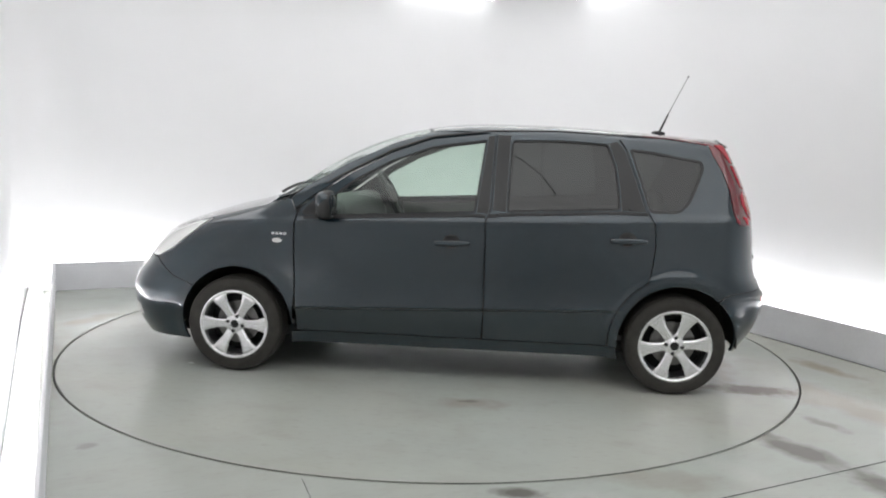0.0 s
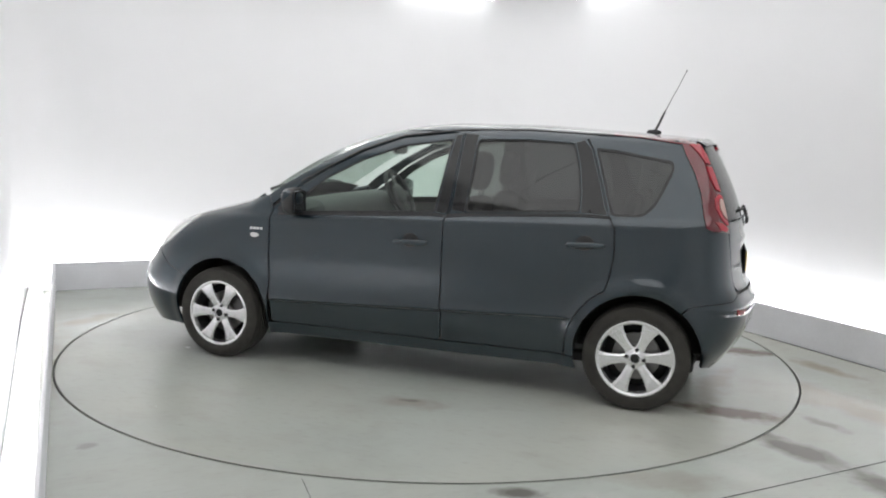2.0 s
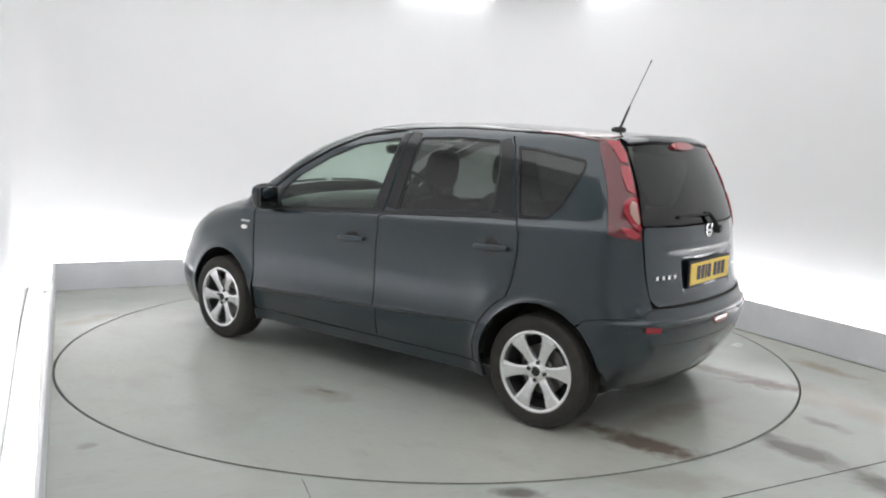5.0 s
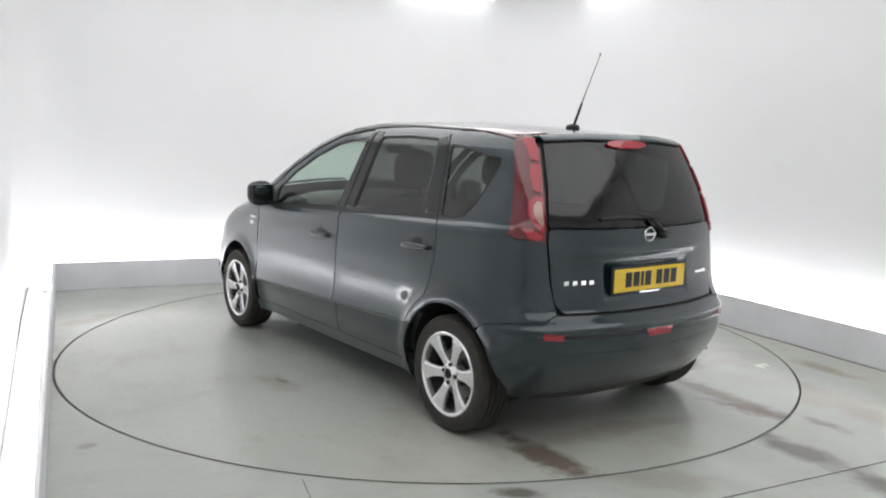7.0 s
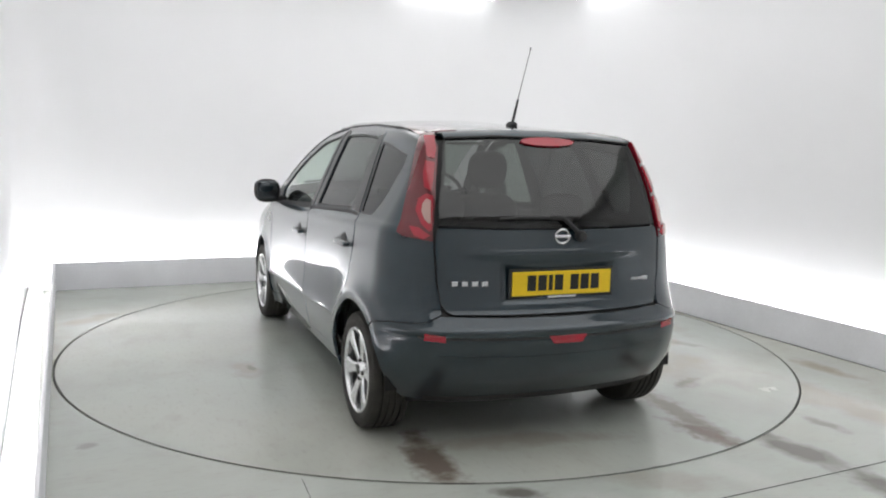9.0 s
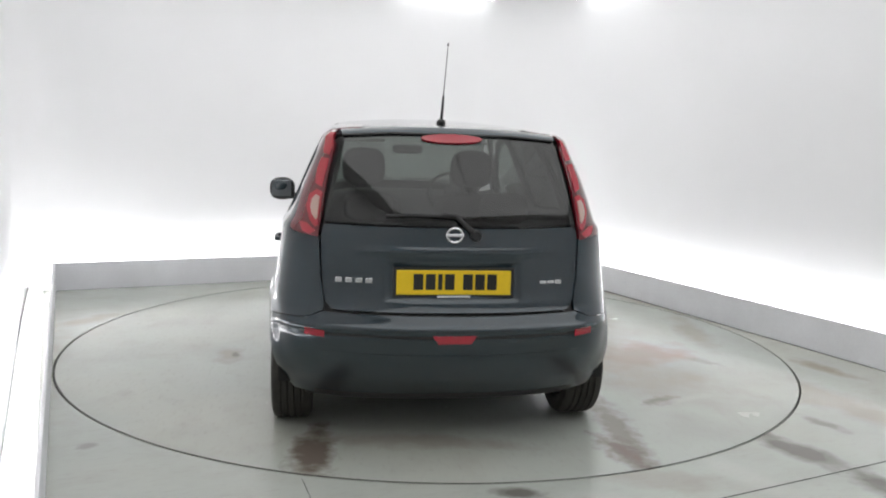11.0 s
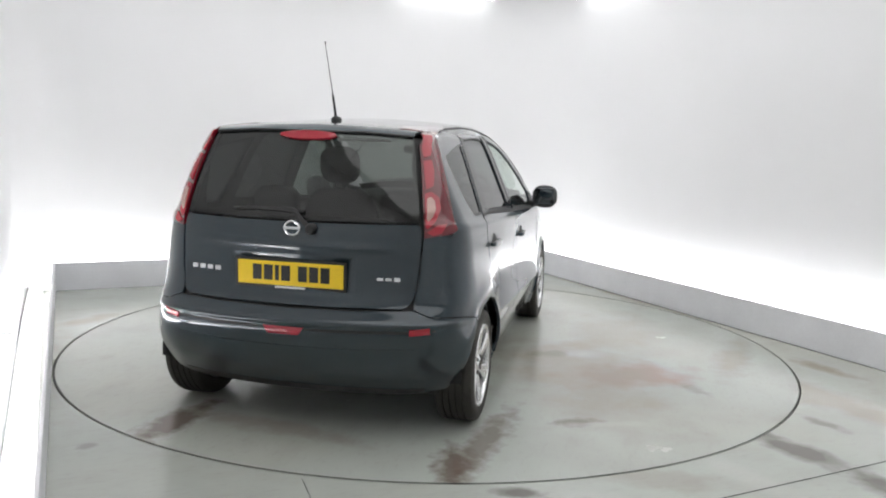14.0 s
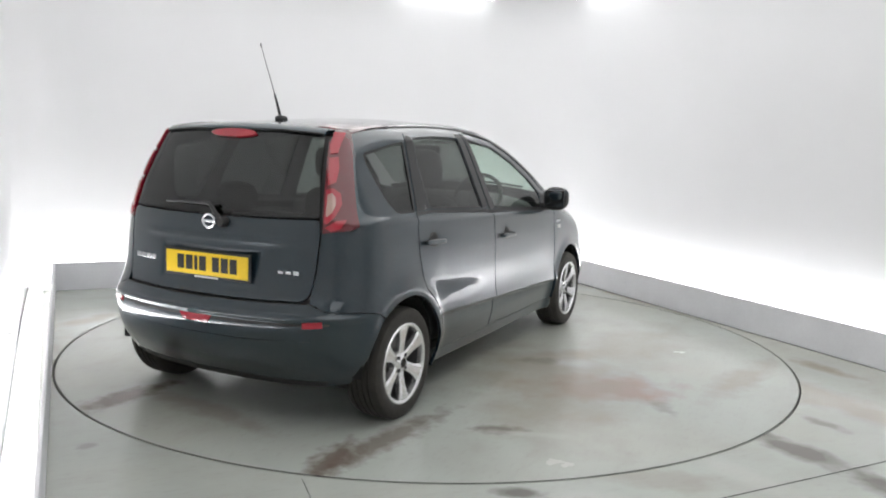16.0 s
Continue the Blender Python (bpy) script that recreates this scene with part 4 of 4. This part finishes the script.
def build_trim():
    def pair(name, outline, mode, off, mat, label="", step=0.02, gap=0.001, depth=0.006):
        data = panel_data(outline, mode, off=off, step=step, gap=gap, depth=depth)
        return [skin(name, data, mat, car, s, label) for s in (1, -1)]

    # black window surrounds
    pair("pillar_cover", pts("-0.124,1.018 -0.171,1.440 -0.175,1.462 -0.211,1.468 -0.199,1.035 -0.182,1.012"), "side", -0.002, BLACK_GLOSS)
    pair("pillar_cover", pts("-0.218,1.035 -0.229,1.470 -0.306,1.468 -0.306,1.44 -0.296,1.026"), "side", -0.002, BLACK_GLOSS)
    pair("pillar_cover", pts("-0.958,1.060 -0.951,1.164 -0.931,1.300 -0.886,1.438 -0.93,1.452 -0.974,1.41 -1.022,1.280 -1.082,1.100 -1.102,1.052"), "side", -0.002, BLACK_GLOSS)
    pair("mirror_corner", pts("0.752,0.970 0.758,1.078 0.850,1.050 0.915,0.985 0.90,0.965"), "side", -0.002, BLACK_TRIM_AND_SHADE)
    pair("window_seal", pts("0.900,0.945 0.900,0.962 -0.120,1.012 -0.178,1.008 -0.176,0.990 -0.118,0.994"), "side", -0.004, BLACK_TRIM_AND_SHADE)
    pair("window_seal", pts("-0.188,0.991 -0.190,1.010 -0.300,1.022 -0.958,1.056 -1.108,1.050 -1.116,1.036 -0.955,1.038 -0.298,1.004"), "side", -0.004, BLACK_TRIM_AND_SHADE)
    pair("roof_gutter", pts("0.78,1.150 0.63,1.238 0.405,1.359 0.16,1.449 -0.22,1.495 -0.60,1.503 -0.935,1.489 -1.20,1.484 -1.20,1.490 -0.935,1.496 -0.60,1.510 -0.22,1.503 0.16,1.458 0.405,1.369 0.63,1.248 0.78,1.161"), "side", -0.001, BLACK_TRIM_AND_SHADE, gap=0)
    data = panel_data(shrink(QUARTER_GLASS, -0.009), "wrap", [shrink(QUARTER_GLASS, 0.012)], off=0.001, step=0.02, gap=0, depth=0)
    for s in (1, -1):
        skin("quarter_seal", data, BLACK_GLOSS, car, s)
    data = panel_data(shrink(FRONT_GLASS, -0.004), "side", [shrink(FRONT_GLASS, 0.010)], off=0.004, step=0.02, gap=0, depth=0)
    for s in (1, -1):
        skin("window_frame", data, BLACK_TRIM_AND_SHADE, car, s)
    data = panel_data(shrink(REAR_GLASS, -0.004), "side", [shrink(REAR_GLASS, 0.010)], off=0.004, step=0.02, gap=0, depth=0)
    for s in (1, -1):
        skin("window_frame", data, BLACK_TRIM_AND_SHADE, car, s)
    # door handles over flat dark discs that paint in the finger wells' shade
    for door, x, z in (("front", 0.010, 0.842), ("rear", -1.000, 0.893)):
        wells = pair("finger_well", ellipse(x + 0.005, z + 0.006, 0.050, 0.040), "side", -0.0015, BLACK_TRIM_AND_SHADE, gap=0, step=0.012, depth=0.003)
        for s in (1, -1):
            p = on_side(x, z - 0.004, 0.021)
            q0, q1 = on_side(x - 0.1, z), on_side(x + 0.1, z)
            turn = math.degrees(math.atan2(q1.y - q0.y, q1.x - q0.x))
            bm = moved(blob(0.105, 0.011, 0.015, 3.5), pose(p.x, p.y, p.z, 8, 1.5, turn))
            for e in (-0.088, 0.088):
                box(bm, 0, 0, 0, 0.026, 0.03, 0.022, 0.006, m=pose(p.x + e, p.y - 0.012, p.z, 0, 0, turn))
            if s < 0:
                moved(bm, Matrix.Diagonal((1, -1, 1, 1)))
            part("door_handle", bm, PAINT, car, smooth=True)
    # bright side repeater and the model badge over it
    pair("side_repeater", ellipse(1.053, 0.812, 0.030, 0.014), "side", -0.006, CLEAR_LENS, "small oval clear side repeater", step=0.01, gap=0)
    for k, wide in ((0, 0.018), (1, 0.018), (2, 0.018), (3, 0.018)):
        x = 1.088 - k * 0.024
        pair("badge_bar", [(x, 0.846), (x - wide, 0.846), (x - wide, 0.860), (x, 0.860)], "side", -0.003, CHROME, step=0.01, gap=0)
    # mirrors on their feet
    for s in (1, -1):
        bm = moved(blob(0.062, 0.092, 0.083, 2.6), pose(0.735, 0.902, 1.040, 0, -4, 6))
        for v in bm.verts:
            if v.co.x < 0.705:
                v.co.x = 0.705 + (v.co.x - 0.705) * 0.15
        ob_m = Matrix.Diagonal((1, s, 1, 1))
        mirror = part("door_mirror", moved(bm, ob_m), BLACK_TRIM_AND_SHADE, car, "black plastic door mirror", smooth=True)
        part("mirror_cap", moved(moved(blob(0.058, 0.089, 0.058, 2.6), pose(0.744, 0.903, 1.062, 0, -4, 6)), ob_m), PAINT, mirror, smooth=True)
        part("mirror_glass", moved(boxes(0.694, 0.905, 1.042, 0.006, 0.146, 0.122, bevel=0.003, m=None), ob_m), MIRROR, mirror, "silvered mirror glass")
        part("mirror_foot", moved(boxes(0.775, 0.815, 0.985, 0.085, 0.11, 0.045, bevel=0.016), ob_m), BLACK_TRIM_AND_SHADE, mirror, smooth=True)


def build_tail():
    def both(name, outline, off, mat, label="", parent=None, mode="wrap", step=0.02):
        data = panel_data(outline, mode, off=off, step=step, gap=0.001, depth=0.006)
        return [skin(name, data, mat, parent[i] if parent else car, s, label) for i, s in enumerate((1, -1))]

    lights = [o for o in car.children if o.name.startswith("tail_light")]
    # inner column: two ribbed red cells, then a clear round lamp in a red ring, and the red foot
    both("lamp_cell", wraps("y0.524,1.452 y0.560,1.452 y0.578,1.400 y0.584,1.352 y0.556,1.345 y0.540,1.385"), -0.009, RED_LENS, "bright red lamp cell", lights)
    both("lamp_cell", wraps("y0.556,1.330 y0.592,1.335 y0.612,1.280 y0.618,1.215 y0.588,1.198 y0.574,1.255"), -0.009, RED_LENS, "", lights)
    both("ring_cell", wraps("y0.586,1.180 y0.612,1.190 y0.646,1.165 y0.660,1.115 y0.646,1.055 y0.618,1.020 y0.606,1.030 y0.600,1.08 y0.592,1.13"), -0.008, RED_LENS, "", lights)
    both("indicator_cell", wraps("y0.594,1.160 y0.612,1.168 y0.630,1.145 y0.637,1.110 y0.629,1.075 y0.612,1.055 y0.604,1.065 y0.600,1.11"), -0.013, PINK_LENS, "pale clear indicator lens", lights)
    both("lamp_cell", wraps("y0.612,1.006 y0.655,1.040 y0.690,1.045 y0.676,1.000 y0.640,0.988"), -0.008, RED_LENS, "", lights)
    both("light_top", pts("-1.08,1.490 -1.25,1.478 -1.38,1.459 -1.452,1.448 -1.485,1.463 -1.500,1.480 -1.36,1.493 -1.08,1.499"), -0.005, DARK_RED, "", lights, mode="side")
    # high brake light in the spoiler
    data = panel_data(ellipse(0.0, 1.436, 0.145, 0.020, 28), "rear", off=-0.012, step=0.015, gap=0, depth=0.02)
    skin("high_brake_light", data, RED_LENS, car, 1, "red lens of the high brake light")
    # black strip painting in the bumper groove's shade, reflectors and fog light
    strip = wraps("y0.0,0.545 y0.30,0.546 y0.60,0.551 y0.69,0.558 y0.69,0.568 y0.60,0.563 y0.30,0.558 y0.0,0.557")
    data = panel_data(strip, "wrap", off=-0.001, step=0.02, gap=0, depth=0.004)
    for s in (1, -1):
        skin("bumper_strip", data, BLACK_TRIM_AND_SHADE, car, s)
    both("reflector", wraps("y0.575,0.541 y0.665,0.549 y0.665,0.577 y0.575,0.569"), -0.005, RED_LENS, "red bumper reflector")
    data = panel_data(pts("-0.075,0.524 0.075,0.524 0.100,0.560 -0.100,0.560"), "rear", off=-0.005, step=0.015, gap=0, depth=0.01)
    skin("fog_light", data, RED_LENS, car, 1, "red rear fog light in the bumper")
    lower = wraps("y0.0,0.222 y0.50,0.222 y0.62,0.232 y0.62,0.262 y0.50,0.255 y0.0,0.255")
    data = panel_data(lower, "wrap", off=-0.002, step=0.03, gap=0, depth=0.01)
    for s in (1, -1):
        skin("bumper_lip", data, BLACK_TRIM_AND_SHADE, car, s)
    for a, b, c in ((0.60, 0.462, 0.468),):
        data = panel_data(wraps("y0.0,%.3f y0.3,%.3f y%.2f,%.3f y%.2f,%.3f y0.3,%.3f y0.0,%.3f" % (b, b, a, b + 0.01, a, c + 0.01, c, c)), "wrap", off=-0.002, step=0.02, gap=0, depth=0.003)
        for s in (1, -1):
            skin("bumper_crease", data, PAINT, car, s)
    # number plate with plain bars for its characters
    x0 = on_tail(0, 0.79).x
    plate = part("number_plate", boxes(x0 - 0.008, 0, 0.790, 0.008, 0.524, 0.112, bevel=0.003), YELLOW, car, "yellow rear number plate")
    y = 0.185
    for k in range(7):
        if k == 4:
            y -= 0.028
        wide = 0.020 if k == 2 else 0.044
        part("plate_bar", boxes(x0 - 0.0126, y - wide / 2, 0.793, 0.002, wide, 0.072), INK, plate)
        y -= wide + 0.0115
    part("plate_frame", boxes(x0 - 0.004, 0, 0.790, 0.008, 0.555, 0.138, bevel=0.004), BLACK_TRIM_AND_SHADE, plate)
    part("plate_caption", boxes(x0 - 0.0100, 0, 0.726, 0.003, 0.15, 0.009), CLEAR_LENS, plate)
    # round chrome emblem: a ring and a bar
    c = on_tail(0, 1.003, 0.004)
    ring = bmesh.new()
    n, m = 36, 8
    vs = [[ring.verts.new((0.006 * math.cos(2 * math.pi * j / m), (0.036 + 0.006 * math.sin(2 * math.pi * j / m)) * math.cos(2 * math.pi * i / n),
                           (0.032 + 0.006 * math.sin(2 * math.pi * j / m)) * math.sin(2 * math.pi * i / n))) for j in range(m)] for i in range(n)]
    for i in range(n):
        for j in range(m):
            ring.faces.new((vs[i][j], vs[(i + 1) % n][j], vs[(i + 1) % n][(j + 1) % m], vs[i][(j + 1) % m]))
    bmesh.ops.recalc_face_normals(ring, faces=ring.faces)
    emblem = part("emblem", moved(ring, Matrix.Translation(c)), CHROME, car, "round chrome emblem", smooth=True)
    part("emblem_bar", boxes(c.x - 0.003, 0, c.z, 0.008, 0.086, 0.014, bevel=0.003), CHROME, emblem)
    # chrome model letters as plain bars, and the small badge on the other side
    for k in range(4):
        p = on_tail(0.518 - 0.045 * k, 0.792, 0.002)
        part("letter_bar", boxes(p.x, p.y, p.z, 0.006, 0.030, 0.022, bevel=0.002, m=None), CHROME, car)
    for k in range(3):
        p = on_tail(-0.425 - 0.038 * k, 0.787, 0.002)
        part("badge_bar", boxes(p.x, p.y, p.z, 0.005, 0.032, 0.014 + 0.006 * (k == 2), bevel=0.002), CHROME, car)
    # rear wiper
    hub = on_tail(-0.095, 1.004, 0.016)
    knee = on_tail(-0.005, 1.088, 0.020)
    wiper = part("rear_wiper", lathe([(0.0, 0.022), (0.020, 0.020), (0.026, 0.006), (0.026, -0.02)], 20, "z"), BLACK_TRIM_AND_SHADE, car, "black rear wiper resting on the glass", smooth=True)
    wiper.matrix_basis = Matrix.Translation(hub) @ pose(0, 0, 0, 0, -90, 0)
    arm = part("wiper_arm", tube([hub, hub.lerp(knee, 0.5) + Vector((-0.008, 0, 0)), knee, on_tail(0.06, 1.094, 0.018)], 0.013, 8, 0.7), BLACK_TRIM_AND_SHADE, wiper)
    blade = part("wiper_blade", tube([on_tail(-0.05, 1.080, 0.009), on_tail(0.1, 1.088, 0.011), on_tail(0.2, 1.088, 0.010), on_tail(0.31, 1.083, 0.007)], 0.008, 6), BLACK_TRIM_AND_SHADE, wiper)
    spoiler_lip = panel_data(pts("-0.505,1.4375 -0.28,1.4515 0.28,1.4515 0.505,1.4375 0.505,1.444 0.28,1.458 -0.28,1.458 -0.505,1.444"), "rear", off=-0.010, step=0.02, gap=0, depth=0.01)
    skin("spoiler_lip", spoiler_lip, BLACK_GLOSS, car)
    inv = wiper.matrix_basis.inverted()
    for o in (arm, blade):
        o.matrix_basis = inv
    # roof aerial
    base = Vector(lay([(-1.262, 0.0)], "top")[0])
    aerial = part("aerial", moved(blob(0.045, 0.022, 0.018, 2.4), Matrix.Translation(base + Vector((0, 0, 0.006)))), BLACK_TRIM_AND_SHADE, car, "thin black whip aerial on the roof", smooth=True)
    part("aerial_stem", tube([base + Vector((-0.005, 0, 0.01)), base + Vector((-0.058, 0, 0.135))], 0.008, 8, 0.7), BLACK_TRIM_AND_SHADE, aerial)
    part("aerial_mast", tube([base + Vector((-0.055, 0, 0.130)), base + Vector((-0.168, 0, 0.372))], 0.0024, 6, 0.7), BLACK_TRIM_AND_SHADE, aerial)
    part("aerial_mast", tube([base + Vector((-0.167, 0, 0.370)), base + Vector((-0.171, 0, 0.384))], 0.004, 6, 0.8), BLACK_TRIM_AND_SHADE, aerial)


def build_nose():
    grille = wraps("n0.0,0.60 n0.25,0.598 n0.42,0.590 n0.40,0.535 n0.25,0.528 n0.0,0.526")
    data = panel_data(grille, "wrap", off=-0.004, step=0.03, gap=0, depth=0.02)
    for s in (1, -1):
        skin("grille", data, CHROME, car, s, "chrome-edged grille")
    data = panel_data(wraps("n0.0,0.40 n0.45,0.40 n0.50,0.27 n0.0,0.26"), "wrap", off=-0.002, step=0.03, gap=0, depth=0.01)
    for s in (1, -1):
        skin("air_intake", data, BLACK_TRIM_AND_SHADE, car, s)
    fog = panel_data(wraps("n0.60,0.36 n0.68,0.36 n0.68,0.29 n0.60,0.29"), "wrap", off=-0.004, step=0.02, gap=0, depth=0.01)
    for s in (1, -1):
        skin("fog_lamp", fog, CLEAR_LENS, car, s)
    for y0, y1 in ((0.05, 0.55), (-0.50, -0.02)):
        q = [Vector(lay([(1.10, y)], "top", -0.016)[0]) for y in np.linspace(y0, y1, 6)]
        part("windscreen_wiper", tube(q, 0.009, 6), BLACK_TRIM_AND_SHADE, car)


def build_cabin():
    def seat(x, y, wide, back_top, head_z, name):
        s = part(name, moved(blob(0.27, wide / 2, 0.085, 4), pose(x, y, 0.50, 0, -6, 0)), FABRIC, car, "charcoal cloth seat", smooth=True)
        part("backrest", moved(blob(0.065, wide / 2, (back_top - 0.50) / 2, 4), pose(x - 0.30, y, (back_top + 0.50) / 2, 0, -13, 0)), FABRIC, s, smooth=True)
        return s

    def headrest(x, y, z, parent, wide=0.135, high=0.122):
        h = part("headrest", moved(blob(0.05, wide, high, 3), pose(x, y, z, 0, -8, 0)), FABRIC, parent, smooth=True)
        for d in (-0.05, 0.05):
            part("headrest_post", tube([(x + 0.01, y + d, z - 0.20), (x, y + d, z - 0.08)], 0.006, 6), CHROME, h)

    for y in (0.345, -0.345):
        s = seat(0.10, y, 0.50, 1.10, 1.2, "front_seat")
        headrest(-0.27, y, 1.250, s)
    bench = seat(-0.82, 0.0, 1.22, 1.00, 1.1, "rear_bench")
    for y in (0.36, -0.36):
        headrest(-1.20, y, 1.075, bench, 0.13, 0.085)
    part("dashboard", moved(blob(0.26, 0.66, 0.16, 4), pose(0.86, 0, 0.88, 0, 10, 0)), GREY_PLASTIC, car, "grey plastic dashboard", smooth=True)
    part("cabin_floor", boxes(-0.15, 0, 0.29, 2.3, 1.36, 0.03), GREY_PLASTIC, car)
    part("parcel_shelf", boxes(-1.48, 0, 0.93, 0.42, 1.05, 0.02, bevel=0.006), GREY_PLASTIC, car)
    part("bulkhead", boxes(1.10, 0, 0.65, 0.04, 1.36, 0.66), UNDER, car)
    # steering wheel on the right-hand side
    n, m = 32, 8
    bm = bmesh.new()
    vs = [[bm.verts.new(((0.18 + 0.015 * math.cos(2 * math.pi * j / m)) * math.cos(2 * math.pi * i / n), (0.18 + 0.015 * math.cos(2 * math.pi * j / m)) * math.sin(2 * math.pi * i / n),
                         0.015 * math.sin(2 * math.pi * j / m))) for j in range(m)] for i in range(n)]
    for i in range(n):
        for j in range(m):
            bm.faces.new((vs[i][j], vs[(i + 1) % n][j], vs[(i + 1) % n][(j + 1) % m], vs[i][(j + 1) % m]))
    bmesh.ops.recalc_face_normals(bm, faces=bm.faces)
    wheel_m = pose(0.56, -0.36, 1.03, 0, -62, 0)
    sw = part("steering_wheel", moved(bm, wheel_m), BLACK_TRIM_AND_SHADE, car, "black steering wheel", smooth=True)
    hub = blob(0.075, 0.065, 0.025, 3)
    for a in (0, 90, 180):
        box(hub, 0, 0.11, 0, 0.04, 0.14, 0.012, 0.004, m=pose(0, 0, 0, 0, 0, a - 90 + 180))
    part("steering_hub", moved(hub, wheel_m), GREY_PLASTIC, sw, smooth=True)
    part("steering_column", tube([wheel_m @ Vector((0, 0, -0.02)), (0.78, -0.36, 0.90)], 0.04, 12), BLACK_TRIM_AND_SHADE, sw)
    # lining of the roof, door cards and pillars
    roof_in = panel_data(pts("0.16,-0.47 0.16,0.47 -0.3,0.52 -1.0,0.52 -1.5,0.46 -1.5,-0.46 -1.0,-0.52 -0.3,-0.52"), "top", off=0.035, step=0.08, gap=0, depth=0)
    skin("roof_lining", roof_in, LINING, car, 1, "pale cloth roof lining")
    for x0, x1 in ((0.92, -0.17), (-0.19, -1.12)):
        card = panel_data([(x0, 0.32), (x0, 0.93), (x1, 0.985), (x1 + (0.2 if x1 < -1 else 0), 0.32)], "side", off=0.065, step=0.06, gap=0, depth=0)
        for s in (1, -1):
            skin("door_card", card, GREY_PLASTIC, car, s)
    part("rear_view_mirror", moved(blob(0.02, 0.11, 0.032, 4), pose(0.42, 0, 1.36, 0, 10, 0)), BLACK_TRIM_AND_SHADE, car, smooth=True)
    for y in (0.36, -0.36):
        part("sun_visor", boxes(0.26, y, 1.415, 0.16, 0.36, 0.02, bevel=0.008, m=None), LINING, car)
    part("tailgate_trim", boxes(-1.735, 0, 0.80, 0.03, 1.0, 0.42, bevel=0.01), GREY_PLASTIC, car)


build_inner_liner()
build_trim()
build_tail()
build_nose()
build_cabin()


def sort_parts():
    """Hangs each small fitting on the panel that it is fixed to."""
    bpy.context.view_layer.update()
    panels = {}
    for o in car.children:
        panels.setdefault(o.name.split(".")[0], []).append(o)

    def centre(o):
        c = np.empty(len(o.data.vertices) * 3)
        o.data.vertices.foreach_get("co", c)
        return c.reshape(-1, 3).mean(0)

    homes = {"finger_well": "front_door rear_door", "door_handle": "front_door rear_door", "window_seal": "front_door rear_door", "window_frame": "front_door rear_door",
             "pillar_cover": "front_door rear_door", "front_side_window": "front_door", "rear_side_window": "rear_door", "mirror_corner": "front_door",
             "quarter_window": "rear_wing", "quarter_seal": "rear_wing", "side_repeater": "front_wing", "rear_window": "tailgate", "spoiler_lip": "spoiler",
             "high_brake_light": "spoiler", "letter_bar": "tailgate", "reflector": "rear_bumper", "fog_light": "rear_bumper", "bumper_strip": "rear_bumper",
             "bumper_crease": "rear_bumper", "bumper_lip": "rear_bumper", "grille": "front_bumper", "air_intake": "front_bumper", "fog_lamp": "front_bumper",
             "badge_bar": "front_wing tailgate", "door_card": "front_door rear_door"}
    for o in list(car.children):
        home = homes.get(o.name.split(".")[0])
        if home and not o.children:
            c = centre(o)
            options = [p for h in home.split() for p in panels[h]]
            o.parent = min(options, key=lambda p: np.linalg.norm(centre(p) - c))


sort_parts()


# ---- what moves: the turntable carries the car round ----
def motions():
    turn = [(0.0, 174.11), (1.0, 167.40), (2.0, 160.70), (3.0, 153.97), (4.0, 147.21), (5.2, 138.75), (6.5, 129.53), (7.5, 122.48), (8.5, 115.42),
            (10.0, 104.80), (11.5, 94.10), (12.5, 86.93), (13.5, 79.88), (14.5, 72.90), (15.25, 67.75), (16.0, 62.60)]
    walk(turntable, [(t, pose(0, 0, 0, 0, 0, a)) for t, a in turn])
    walk(car, [(t, pose(0, 0, 0, 0, 0, a) @ pose(-0.225, 0.177, 0)) for t, a in turn])


motions()
